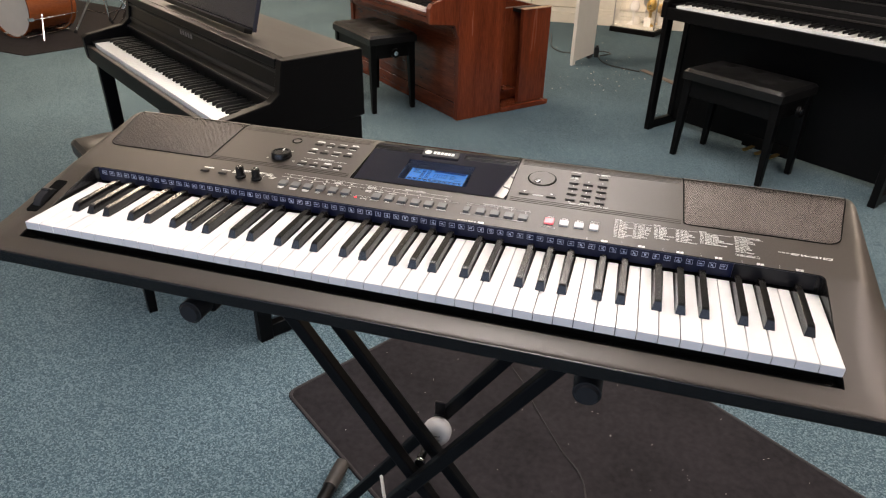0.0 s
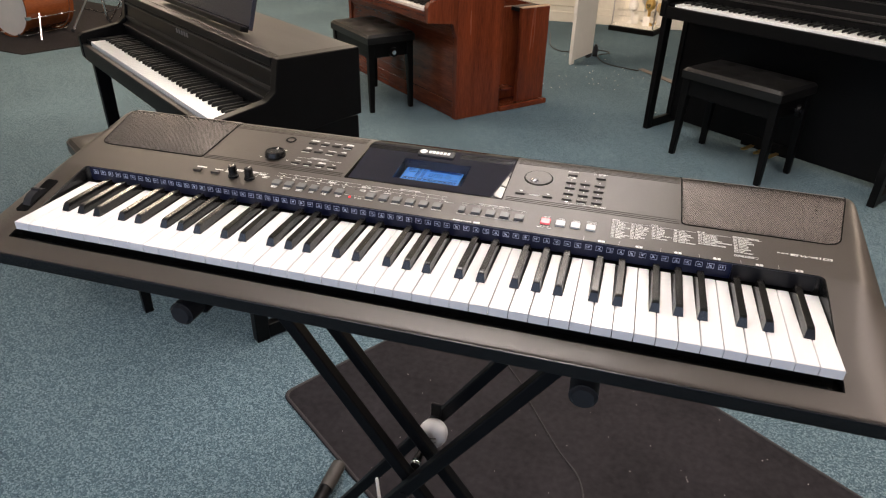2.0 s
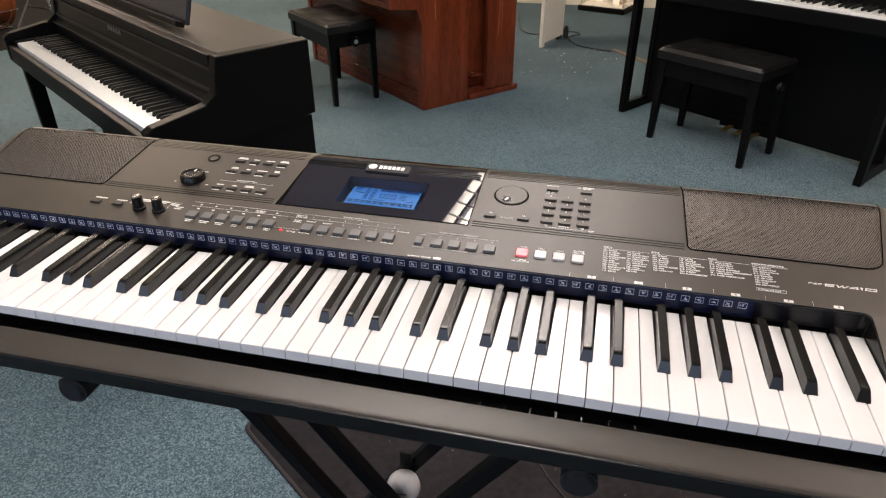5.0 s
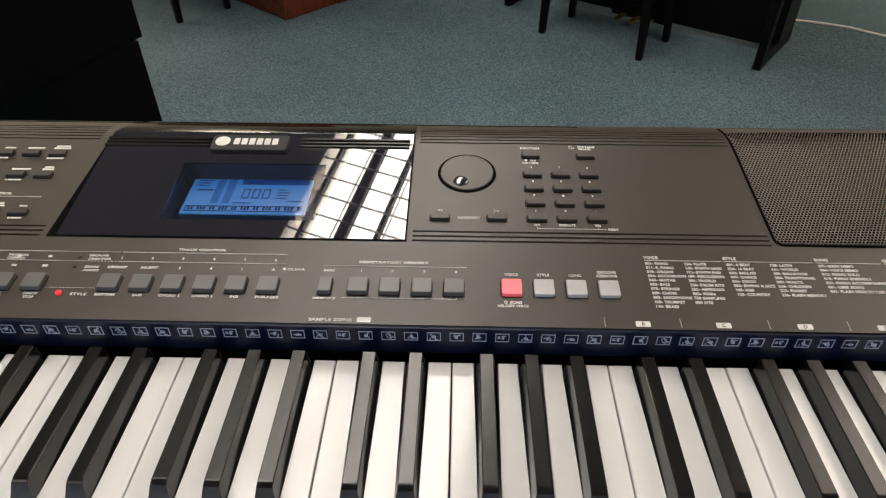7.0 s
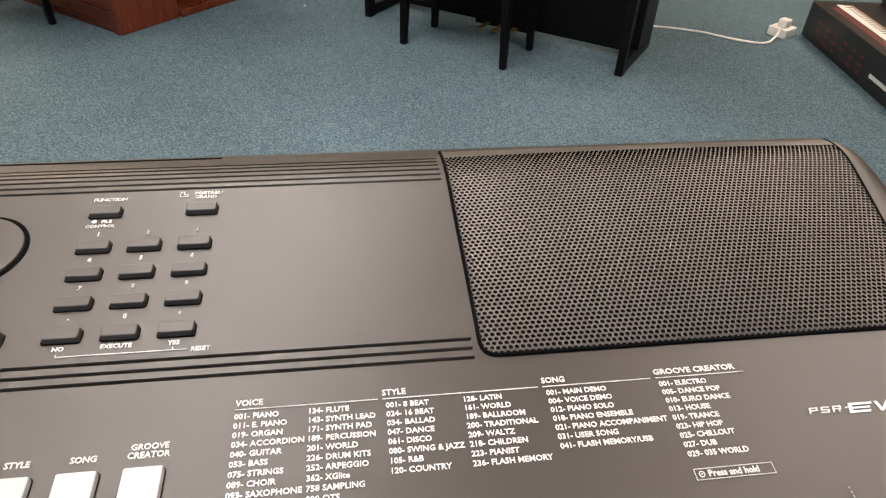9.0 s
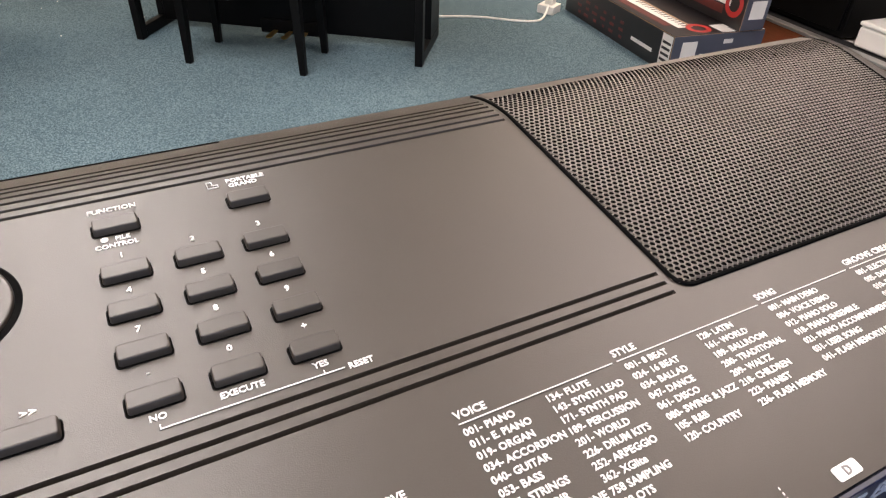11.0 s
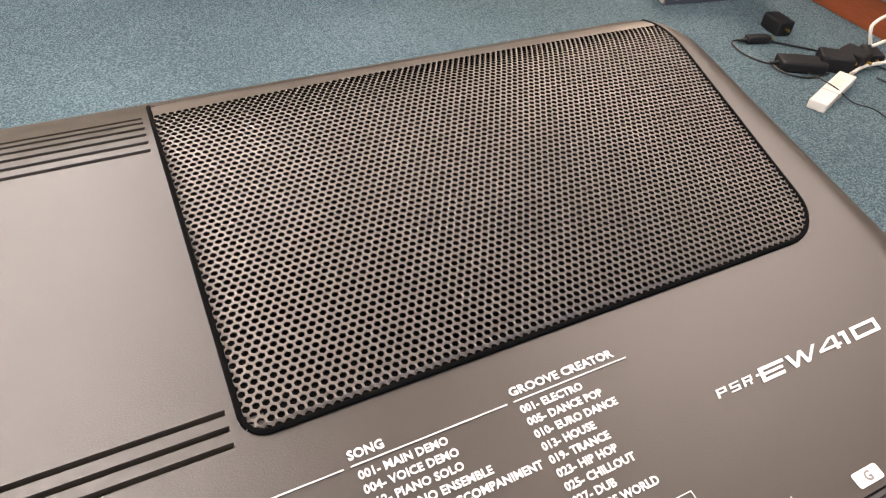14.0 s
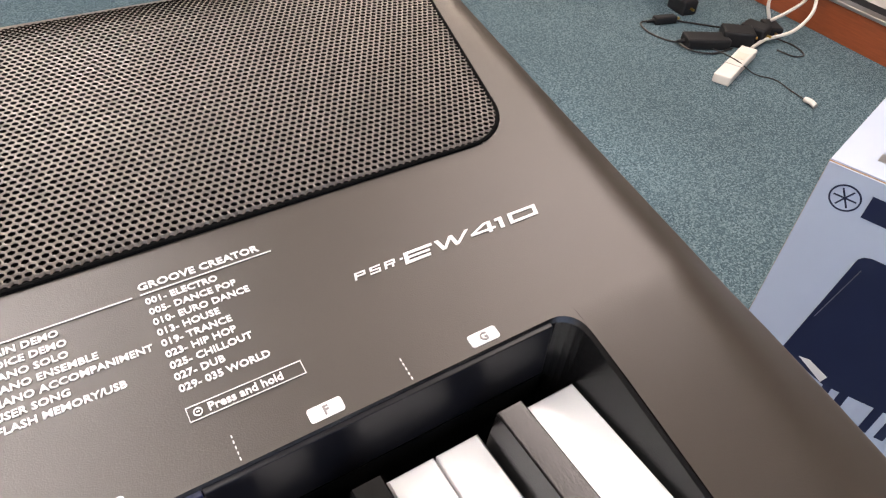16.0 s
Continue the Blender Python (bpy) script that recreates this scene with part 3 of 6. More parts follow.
pane = part("clear_pane", lay(extrude(B(), [(HX0 + 0.0001, HY0 + 0.0001), (HX1 - 0.0001, HY0 + 0.0001), (HX1 - 0.0001, HY1 - 0.0001), (HX0 + 0.0001, HY1 - 0.0001)], "z", -0.0001, 0.0009)), M_GLASSC, disp, "clear pane over the screen")
pane.visible_shadow = False
# flat black strips; the left wedge stands in for the sunk window's dark wall
part("display_recess_edge", lay(box(box(box(extrude(B(), [(-0.1222, 0.2228), (-0.0662, 0.2228), (-0.0662, 0.3405), (-0.1186, 0.3405)], "z", 0.0, 0.0004), 0.0662, 0.1234, 0.2228, 0.3405, 0.0, 0.0004), -0.0660, 0.0660, 0.2228, 0.2335, 0.0, 0.0004), -0.0660, 0.0660, 0.3066, 0.3405, 0.0, 0.0004)), M_WELL, kb)
# glossy lip that carries the window over the rounded back
bm = B()
rows = []
for k in range(10):
    y = 0.3425 + 0.0053 * k
    rows.append([bm.verts.new((x, y, case_z(0.0, y) + 0.0005)) for x in (-0.1190 + 0.35 * (y - 0.3425), 0.002, 0.1232)])
for r0, r1 in zip(rows, rows[1:]):
    for i in (0, 1):
        bm.faces.new((r0[i], r0[i + 1], r1[i + 1], r1[i]))
edge = [e for e in bm.edges if e.is_boundary]
down = bmesh.ops.extrude_edge_only(bm, edges=edge)["geom"]
for v in down:
    if isinstance(v, bmesh.types.BMVert):
        v.co.z -= 0.0012
part("display_lip", bm, M_SLIP, kb, "glossy black lip behind the display")
# chrome bead added to draw the highlight on the window's back edge
part("display_edge_glint", tube(B(), [(x, 0.3414, panel_z(0.3414) - 6.5 * 0.0134**2 + 0.0005) for x in (-0.1185, 0.0, 0.1230)], 0.0005, 8, 1), M_CHROME, kb, "thin bright line along the display, standing for an edge highlight")
M_BEZEL = mat("navy_black_bezel", (0.005, 0.009, 0.034), 0.4, var=0.1, scale=20)
bm = B()
for x0, x1, y0, y1 in ((HX0 - 0.0040, HX0 - 0.0020, HY0 - 0.0020, HY1 + 0.0020), (HX1 + 0.0020, HX1 + 0.0040, HY0 - 0.0020, HY1 + 0.0020), (HX0 - 0.0040, HX1 + 0.0040, HY0 - 0.0024, HY0 - 0.0012), (HX0 - 0.0040, HX1 + 0.0040, HY1 + 0.0012, HY1 + 0.0024)):
    box(bm, x0, x1, y0, y1, 0.9440, panel_z(y0) - 0.0004)
box(bm, HX0 - 0.0040, HX1 + 0.0040, HY0 - 0.0024, HY1 + 0.0024, 0.9440, 0.9475)
part("screen_well", bm, M_BEZEL, kb, "navy black well round the screen")


def sink(bm):
    """Sets the screen, drawn on the panel, level in its well under the pane."""
    for v in bm.verts:
        y = 0.2610 + (v.co.y - 0.2400) * 1.123
        v.co = v.co.x - 0.0060, y, 0.9520 + 0.064 * (y - 0.2610) + v.co.z
    return bm


lcd = part("lcd", sink(plate(-0.0400, 0.0520, 0.2400, 0.2805, 0.0006, 0.0010)), M_LCD, kb, "blue backlit liquid crystal screen")
bm = B()
q = random.Random(11)


def ink(x0, x1, y0, y1, h=0.0014):
    box(bm, x0, x1, y0, y1, 0.0011, h)


# keyboard picture along the lower edge, and a ruled line at the side
for y in (0.2424, 0.2474):
    ink(-0.0375, 0.0485, y, y + 0.00045)
ink(-0.0375, -0.0370, 0.2424, 0.2478), ink(0.0480, 0.0485, 0.2424, 0.2478)
for k in range(36):
    if k % 7 not in (2, 6):
        x = -0.0355 + k * 0.00232
        ink(x, x + 0.0015, 0.2440, 0.2474)
ink(-0.0345, -0.0225, 0.2640, 0.2650)
part("lcd_image", sink(bm), M_LCDINK, lcd, "dark characters on the screen")
bm = B()
ink(-0.0020, 0.0495, 0.2710, 0.2782)
# staves with a clef
for k in range(5):
    ink(-0.0205 + 0.0012 * k, -0.0200 + 0.0012 * k, 0.2508, 0.2768)
    ink(-0.0120 + 0.0012 * k, -0.0115 + 0.0012 * k, 0.2508, 0.2768)
tube(bm, [(-0.0182 + 0.0022 * math.sin(0.9 * a) * (1 - a / 9), 0.2540 + 0.0021 * a, 0.0012) for a in range(9)], 0.0004, 6, 3)
for k in range(3):
    ink(-0.0360, -0.0360 + q.uniform(0.006, 0.012), 0.2690 + 0.0028 * k, 0.2698 + 0.0028 * k)
# three seven-segment noughts and smaller marks
for k in range(3):
    x, y = 0.0010 + 0.0078 * k, 0.2560
    ink(x, x + 0.0055, y, y + 0.0008), ink(x, x + 0.0055, y + 0.0092, y + 0.0100)
    ink(x, x + 0.0009, y + 0.0012, y + 0.0088), ink(x + 0.0046, x + 0.0055, y + 0.0012, y + 0.0088)
for k in range(4):
    ink(0.0270, 0.0270 + q.uniform(0.006, 0.012), 0.2560 + 0.0030 * k, 0.2566 + 0.0030 * k)
ink(0.0365, 0.0480, 0.2528, 0.2536), ink(-0.0040, 0.0100, 0.2508, 0.2514)
part("lcd_marks", sink(bm), mat("pale_lcd_segments", (0.006, 0.06, 0.30), 0.012, coat=1.0), lcd, "faint blue characters on the screen")
badge = part("badge", lay(extrude(B(), rounded(-0.0350, 0.0250, 0.3140, 0.3330, 0.003, 3), "z", 0.0, 0.0035, 0.0006)), M_RUBBER, kb)
bm = B()
cyl(bm, (-0.0265, 0.3243, 0.003), (-0.0265, 0.3243, 0.0038), 0.0058, n=24)
part("mark_disc", lay(bm), M_PRINT, badge, "white disc")
for k in range(6):
    part("mark_block", lay(box(B(), -0.0178 + k * 0.0060, -0.0131 + k * 0.0060, 0.3205, 0.3283, 0.003, 0.0038, 0.0003, 1)), M_PRINT, badge)
for s in (-1, 1):
    for k in range(3):
        part("rib", lay(box(B(), min(s * 0.034, s * 0.1195), max(s * 0.034, s * 0.1195), 0.3210 + k * 0.0042, 0.3234 + k * 0.0042, 0.0008, 0.0020, 0.0004, 1)), M_LOW, disp)
bm = box(B(), -0.2555, 0.2555, 0.3665, 0.3695, -0.004, 0.0003)
for v in bm.verts:
    v.co.z += case_z(0.0, v.co.y)
part("music_rest_slot", bm, M_WELL, kb)

# buttons, with their wells
wells = {}


def button(x, y, w, d, h, material, name="button", label="", lift=0.0):
    key = (w, d, h, material.name)
    if key not in wells:
        t = bmesh.new()
        prof = rounded(-w / 2, w / 2, -d / 2, d / 2, 0.0009, 3)
        lo = [t.verts.new((a, b, b * SLOPE - 0.001)) for a, b in prof]
        hi = [t.verts.new((a * 0.975, b * 0.96, b * SLOPE + h)) for a, b in prof]
        t.faces.new(lo[::-1])
        t.faces.new(hi)
        for i in range(len(prof)):
            t.faces.new((lo[i], lo[(i + 1) % len(prof)], hi[(i + 1) % len(prof)], hi[i]))
        es = [e for e in t.edges if all(v.co.z - v.co.y * SLOPE > h * 0.5 for v in e.verts)]
        bmesh.ops.bevel(t, geom=es, offset=0.0004, segments=2, profile=0.5, affect="EDGES")
        g = extrude(B(), rounded(-w / 2 - 0.0007, w / 2 + 0.0004, -d / 2 - 0.0006, d / 2 + 0.0004, 0.0012, 3), "z", -0.0005, 0.0001)
        for v in g.verts:
            v.co.z += v.co.y * SLOPE
        wells[key] = mesh_of(name, t, material), mesh_of("button_well", g, M_WELL)
    me, well = wells[key]
    ob = part(name, me, material, kb, label, m=Matrix.Translation((x, y, panel_z(y))))
    part("button_well", well, M_WELL, ob)
    return ob


for r, y in enumerate((0.2929, 0.2773, 0.2616, 0.2459)):
    for c in range(3):
        button(0.2128 + 0.0208 * c, y, 0.0134, 0.0056, 0.0026, M_BUTTON)
for x, y in ((0.2128, 0.3150), (0.2546, 0.3148), (0.1454, 0.2459), (0.1850, 0.2459)):
    button(x, y, 0.0134, 0.0056, 0.0026, M_BUTTON)
for y in (0.3105, 0.2852, 0.2450):
    for c in range(4):
        button(-0.2140 + 0.0206 * c, y, 0.0134, 0.0056, 0.0026, M_BUTTON)
for x in (-0.3534, -0.3220):
    button(x, 0.1864, 0.0134, 0.0056, 0.0026, M_BUTTON)
for k in range(6):
    button(-0.2134 + 0.02053 * k, 0.1815, 0.0128, 0.0120, 0.0034, M_GREY)
    button(-0.0622 + 0.0202 * k, 0.1817, 0.0128, 0.0120, 0.0034, M_GREY)
button(0.0749, 0.1820, 0.0085, 0.0120, 0.0034, M_GREY)
for k in range(4):
    button(0.0955 + 0.0202 * k, 0.1822, 0.0128, 0.0120, 0.0034, M_GREY)
for k in range(4):
    lit = k == 0
    button(0.1923 + 0.0203 * k, 0.1832, 0.0128, 0.0128, 0.0024, M_RED if lit else M_PALE, "lit_button" if lit else "pale_button", "button lit red" if lit else "pale translucent button")
part("led", lay(cyl(B(), (-0.0920, 0.1736, -0.0004), (-0.0920, 0.1736, 0.0010), 0.0017, n=14)), M_LED, kb, "glowing red indicator")
for y in (0.2044, 0.1962):
    part("led", lay(cyl(B(), (-0.0912, y, -0.0004), (-0.0912, y, 0.0008), 0.0013, n=14)), M_BUTTON, kb)

# knobs, volume, power and dial
for x in (-0.2874, -0.2600):
    y = 0.1822
    k = part("control_knob", lathe(B(), [(0.0080, 0), (0.0080, 0.0030), (0.0066, 0.0042), (0.0062, 0.0172), (0.0054, 0.0182)], 24, Matrix.Translation((x, y, panel_z(y)))), M_LOW, kb)
    part("pointer", box(B(), x - 0.0006, x + 0.0006, y + 0.001, y + 0.0058, panel_z(y) + 0.0180, panel_z(y) + 0.0185), M_PRINT, k)
y = 0.2572
vol = part("volume_knob", lathe(B(), [(0.0165, 0), (0.0160, 0.007), (0.0145, 0.0095), (0.0135, 0.0095), (0.0120, 0.0080)], 36, Matrix.Translation((-0.2560, y, panel_z(y)))), M_LOW, kb, "glossy black volume knob")
part("pointer", box(B(), -0.2565, -0.2555, y + 0.006, y + 0.012, panel_z(y) + 0.0085, panel_z(y) + 0.0098), M_PRINT, vol)
bm = lathe(B(), [(0.0086, 0.0), (0.0085, 0.0010), (0.0074, 0.0010), (0.0066, 0.0003)], 28)
bm.transform(Matrix.Translation((-0.2555, 0.3120, 0)))
pw = part("power_button", lay(bm), M_LOW, kb, "round power button in a glossy black ring")
bm = lathe(B(), [(0.0060, 0.0003), (0.0058, 0.0010), (0.0040, 0.0006), (0.0003, 0.0005)], 24)
bm.transform(Matrix.Translation((-0.2555, 0.3120, 0)))
part("cap", lay(bm), M_CASE, pw)


def ring(bm, cx, cy, r0, r1, z0, z1, n=64):
    t = bmesh.new()
    R = [[t.verts.new((cx + r * math.cos(2 * math.pi * k / n), cy + r * math.sin(2 * math.pi * k / n), z)) for k in range(n)] for r, z in ((r0, z0), (r0, z1), (r1, z1), (r1, z0))]
    for a in range(4):
        for k in range(n):
            t.faces.new((R[a][k], R[a][(k + 1) % n], R[(a + 1) % 4][(k + 1) % n], R[(a + 1) % 4][k]))
    join(bm, t)
    return bm


DX, DY = 0.1641, 0.2942
part("dial_gap", lay(ring(B(), DX, DY, 0.0197, 0.0217, -0.0008, 0.0002)), M_WELL, kb)
dial = part("dial", lay(extrude(B(), [(DX + 0.0196 * math.cos(2 * math.pi * k / 64), DY + 0.0196 * math.sin(2 * math.pi * k / 64)) for k in range(64)], "z", -0.001, 0.0012, 0.0005)), M_CASE, kb, "flat round data dial")
t = lathe(B(), [(0.0058, 0.0011), (0.0053, 0.0018), (0.0041, 0.0024), (0.0021, 0.0028), (0.0003, 0.0029)], 28)
t.transform(Matrix.Translation((0.1595, 0.2839, 0)))
part("finger_hollow", lay(t), M_GLASS, dial, "glossy black finger hollow")

# pitch wheel in the left cheek
bm = B()
t = bmesh.new()
bmesh.ops.create_cone(t, cap_ends=True, segments=40, radius1=0.026, radius2=0.026, depth=0.013)
join(bm, t, Matrix.Translation((-0.560, 0.075, 0.9145)) @ Matrix.Rotation(radians(90), 4, "Y"))
wheel = part("pitch_wheel", bm, M_RUBBER, kb, "black rubber pitch wheel")
part("wheel_rib", box(B(), -0.567, -0.553, 0.0725, 0.0775, 0.937, 0.9432, 0.001), M_RUBBER, wheel)
pts = rounded(-0.5705, -0.5495, 0.040, 0.110, 0.004, 4)
bm = extrude(B(), pts, "z", -0.001, 0.0008)
for v in bm.verts:
    v.co.z += case_z(-0.56, v.co.y)
part("wheel_surround", bm, M_WELL, kb)


# loudspeaker grilles: perforated sheet metal over the rounded back edge
def speaker(s):
    F, Bk, XL, XR0, XR1, R = 0.2242, 0.3640, 0.3700, 0.5640, 0.5950, 0.016

    def right(y):
        return XR0 + (XR1 - XR0) * (y - F) / (Bk - F)

    def inside(x, y, m):
        if y < F + m or y > Bk - m or x < XL + m or x > right(y) - m:
            return False
        cx, cy = right(y) - R, F + R
        if x > cx and y < cy and math.hypot(x - cx, y - cy) > R - m:
            return False
        cx, cy, r = XL + 0.006, F + 0.006, 0.006
        return not (x < cx and y < cy and math.hypot(x - cx, y - cy) > r - m)

    def gap(x, y):
        cx, cy = right(y) - R, F + R
        d = min(y - F, Bk - y, x - XL, right(y) - x)
        if x > cx and y < cy:
            d = min(d, R - math.hypot(x - cx, y - cy))
        return max(0.0, d)

    def top(x, y):
        d = gap(x, y)
        return case_z(x, y) + 0.0002 + 0.0008 * math.sqrt(max(0, 1 - (1 - min(1, d / 0.004)) ** 2)) + 0.0038 * max(0.0, 1 - ((x - (XL + right(y)) / 2) / ((right(y) - XL) / 2)) ** 2) * max(0.0, 1 - ((y - (F + Bk) / 2) / ((Bk - F) / 2)) ** 2)
    out = [(XL + 0.006 - 0.006 * math.cos(radians(a)), F + 0.006 - 0.006 * math.sin(radians(a))) for a in range(0, 91, 15)]
    out += [(right(F + R - R * math.cos(radians(a))) - R + R * math.sin(radians(a)), F + R - R * math.cos(radians(a))) for a in range(0, 91, 10)]
    out += [(right(y), y) for y in np.linspace(F + R + 0.004, Bk, 14)]
    out = [(XL, y) for y in np.linspace(Bk, F + 0.010, 14)] + out
    # black sheet just over the case, for the shaded hollow behind the holes
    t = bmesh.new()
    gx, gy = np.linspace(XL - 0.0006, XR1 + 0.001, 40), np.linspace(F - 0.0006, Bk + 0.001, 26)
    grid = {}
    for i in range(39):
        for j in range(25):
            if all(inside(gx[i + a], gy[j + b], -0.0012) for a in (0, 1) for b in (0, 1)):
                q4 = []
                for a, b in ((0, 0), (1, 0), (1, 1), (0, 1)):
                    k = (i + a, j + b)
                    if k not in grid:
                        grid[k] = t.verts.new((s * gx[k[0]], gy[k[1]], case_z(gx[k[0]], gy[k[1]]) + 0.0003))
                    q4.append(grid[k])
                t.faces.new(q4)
    well = part("speaker_well_shade", t, M_WELL, kb)
    # the sheet itself
    pitch = 0.00245
    rows = int((Bk - F) / (pitch * 0.866)) + 1
    V, Fc, at, holes = [], [], {}, []

    def v(x, y, z):
        V.append((s * x, y, z))
        return len(V) - 1

    def corner_of(x, y):
        k = (round(x, 5), round(y, 5))
        if k not in at:
            at[k] = v(x, y, top(x, y))
        return at[k]
    ca, rad, hole = [math.pi / 6 + k * math.pi / 3 for k in range(6)], pitch / math.sqrt(3), pitch * 0.42
    for r in range(rows):
        y = F + 0.0006 + r * pitch * 0.866
        for c in range(int((XR1 - XL) / pitch) + 2):
            x = XL + 0.0004 + (c + 0.5 * (r % 2)) * pitch
            if not inside(x, y, -0.0002):
                continue
            blind = y > Bk - 0.0140
            o = [corner_of(x + rad * math.cos(a), y + rad * math.sin(a)) for a in ca]
            zc = top(x, y)
            h = [v(x + hole * math.cos(a), y + hole * math.sin(a), zc - 0.00005) for a in ca]
            d = [v(x + hole * math.cos(a), y + hole * math.sin(a), zc - 0.0009) for a in ca]
            if blind:
                Fc.append(tuple(o) if s > 0 else tuple(o[::-1]))
                holes.append(0)
                continue
            # hole walls go to the black slot, their inside shade put into colour
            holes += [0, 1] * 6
            for k in range(6):
                m = (k + 1) % 6
                Fc.append((o[k], o[m], h[m], h[k]) if s > 0 else (h[k], h[m], o[m], o[k]))
                Fc.append((h[k], h[m], d[m], d[k]) if s > 0 else (d[k], d[m], h[m], h[k]))
    me = bpy.data.meshes.new("grille")
    me.from_pydata(V, [], Fc)
    me.materials.append(M_GRILLE)
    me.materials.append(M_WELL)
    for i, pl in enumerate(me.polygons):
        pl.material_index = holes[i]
    part("grille", me, M_GRILLE, kb, "perforated brown-grey metal speaker grille")
    # rolled edge round the sheet, in the same black as the hole walls
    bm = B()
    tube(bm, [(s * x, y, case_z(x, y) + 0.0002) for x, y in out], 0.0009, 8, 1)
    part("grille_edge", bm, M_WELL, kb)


for s in (1, -1):
    speaker(s)

# ---- printing on the panel ----


def printed(name, pieces):
    """Each word or rule as a part of its own, white on the panel."""
    for p in pieces:
        flat = len(p.verts) == 8
        part("rule" if name == "lettering" and flat else name, lay(p, 0.0002), M_PRINT, kb)


def rule(x0, x1, y0, y1):
    return box(B(), x0, x1, y0, y1, 0.0, 0.0002)


def column(x, lines, size=0.00285, y0=0.2053, step=0.00352):
    return [words(tx.replace("-", "- ", 1), size, x, y0 - k * step, wide=1.04) for k, tx in enumerate(lines)]


S1 = 0.00325
printed("lettering", [words("VOICE", S1, 0.2796, 0.2104), rule(0.2796, 0.3293, 0.2087, 0.2090)]
        + column(0.2796, ["001-PIANO", "011-E. PIANO", "019-ORGAN", "034-ACCORDION", "040-GUITAR", "053-BASS", "075-STRINGS", "089-CHOIR", "093-SAXOPHONE", "103-TRUMPET", "110-BRASS"])
        + column(0.3047, ["134-FLUTE", "143-SYNTH LEAD", "171-SYNTH PAD", "189-PERCUSSION", "201-WORLD", "226-DRUM KITS", "252-ARPEGGIO", "362-XGlite", "758 SAMPLING", "000 OTS"]))
printed("lettering", [words("STYLE", S1, 0.3309, 0.2104), rule(0.3309, 0.3882, 0.2087, 0.2090)]
        + column(0.3320, ["001-8 BEAT", "024-16 BEAT", "034-BALLAD", "047-DANCE", "061-DISCO", "080-SWING & JAZZ", "105-R&B", "120-COUNTRY"])
        + column(0.3597, ["128-LATIN", "161-WORLD", "189-BALLROOM", "200-TRADITIONAL", "209-WALTZ", "218-CHILDREN", "223-PIANIST", "236-FLASH MEMORY"]))
printed("lettering", [words("SONG", S1, 0.3899, 0.2104), rule(0.3899, 0.4316, 0.2087, 0.2090)]
        + column(0.3907, ["001-MAIN DEMO", "004-VOICE DEMO", "012-PIANO SOLO", "018-PIANO ENSEMBLE", "021-PIANO ACCOMPANIMENT", "031-USER SONG", "041-FLASH MEMORY/USB"]))
printed("lettering", [words("GROOVE CREATOR", S1, 0.4335, 0.2104, wide=1.13), rule(0.4335, 0.4690, 0.2087, 0.2090)]
        + column(0.4341, ["001-ELECTRO", "005-DANCE POP", "010-EURO DANCE", "013-HOUSE", "019-TRANCE", "023-HIP HOP", "025-CHILLOUT", "027-DUB", "029-035 WORLD"])
        + [words("Press and hold", 0.0031, 0.4385, 0.1697), ring(B(), 0.4362, 0.1706, 0.0008, 0.0011, 0, 0.0002, 20), rule(0.4358, 0.4366, 0.1705, 0.1708),
           rule(0.4338, 0.4622, 0.1686, 0.1688), rule(0.4338, 0.4622, 0.1724, 0.1726), rule(0.4338, 0.4340, 0.1688, 0.1724), rule(0.4620, 0.4622, 0.1688, 0.1724)])
printed("lettering", [words("VOICE", 0.0030, 0.1925, 0.1938, "CENTER"), words("STYLE", 0.0030, 0.2128, 0.1938, "CENTER"), words("SONG", 0.0030, 0.2331, 0.1938, "CENTER"),
                      words("GROOVE", 0.0030, 0.2534, 0.1968, "CENTER"), words("CREATOR", 0.0030, 0.2534, 0.1938, "CENTER"),
                      words("SONG", 0.0027, 0.1945, 0.1712, "CENTER"), ring(B(), 0.1882, 0.1722, 0.0007, 0.0011, 0, 0.0002, 20), words("MELODY VOICE", 0.0027, 0.1925, 0.1686, "CENTER")])
num = []
for k, ch in enumerate(("1", "2", "3", "4", "5", "6", "7", "8", "9", "-", "0", "+")):
    num.append(words(ch, 0.0031, 0.2125 + 0.0208 * (k % 3), (0.2929, 0.2773, 0.2616, 0.2459)[k // 3] + 0.0077, "CENTER"))
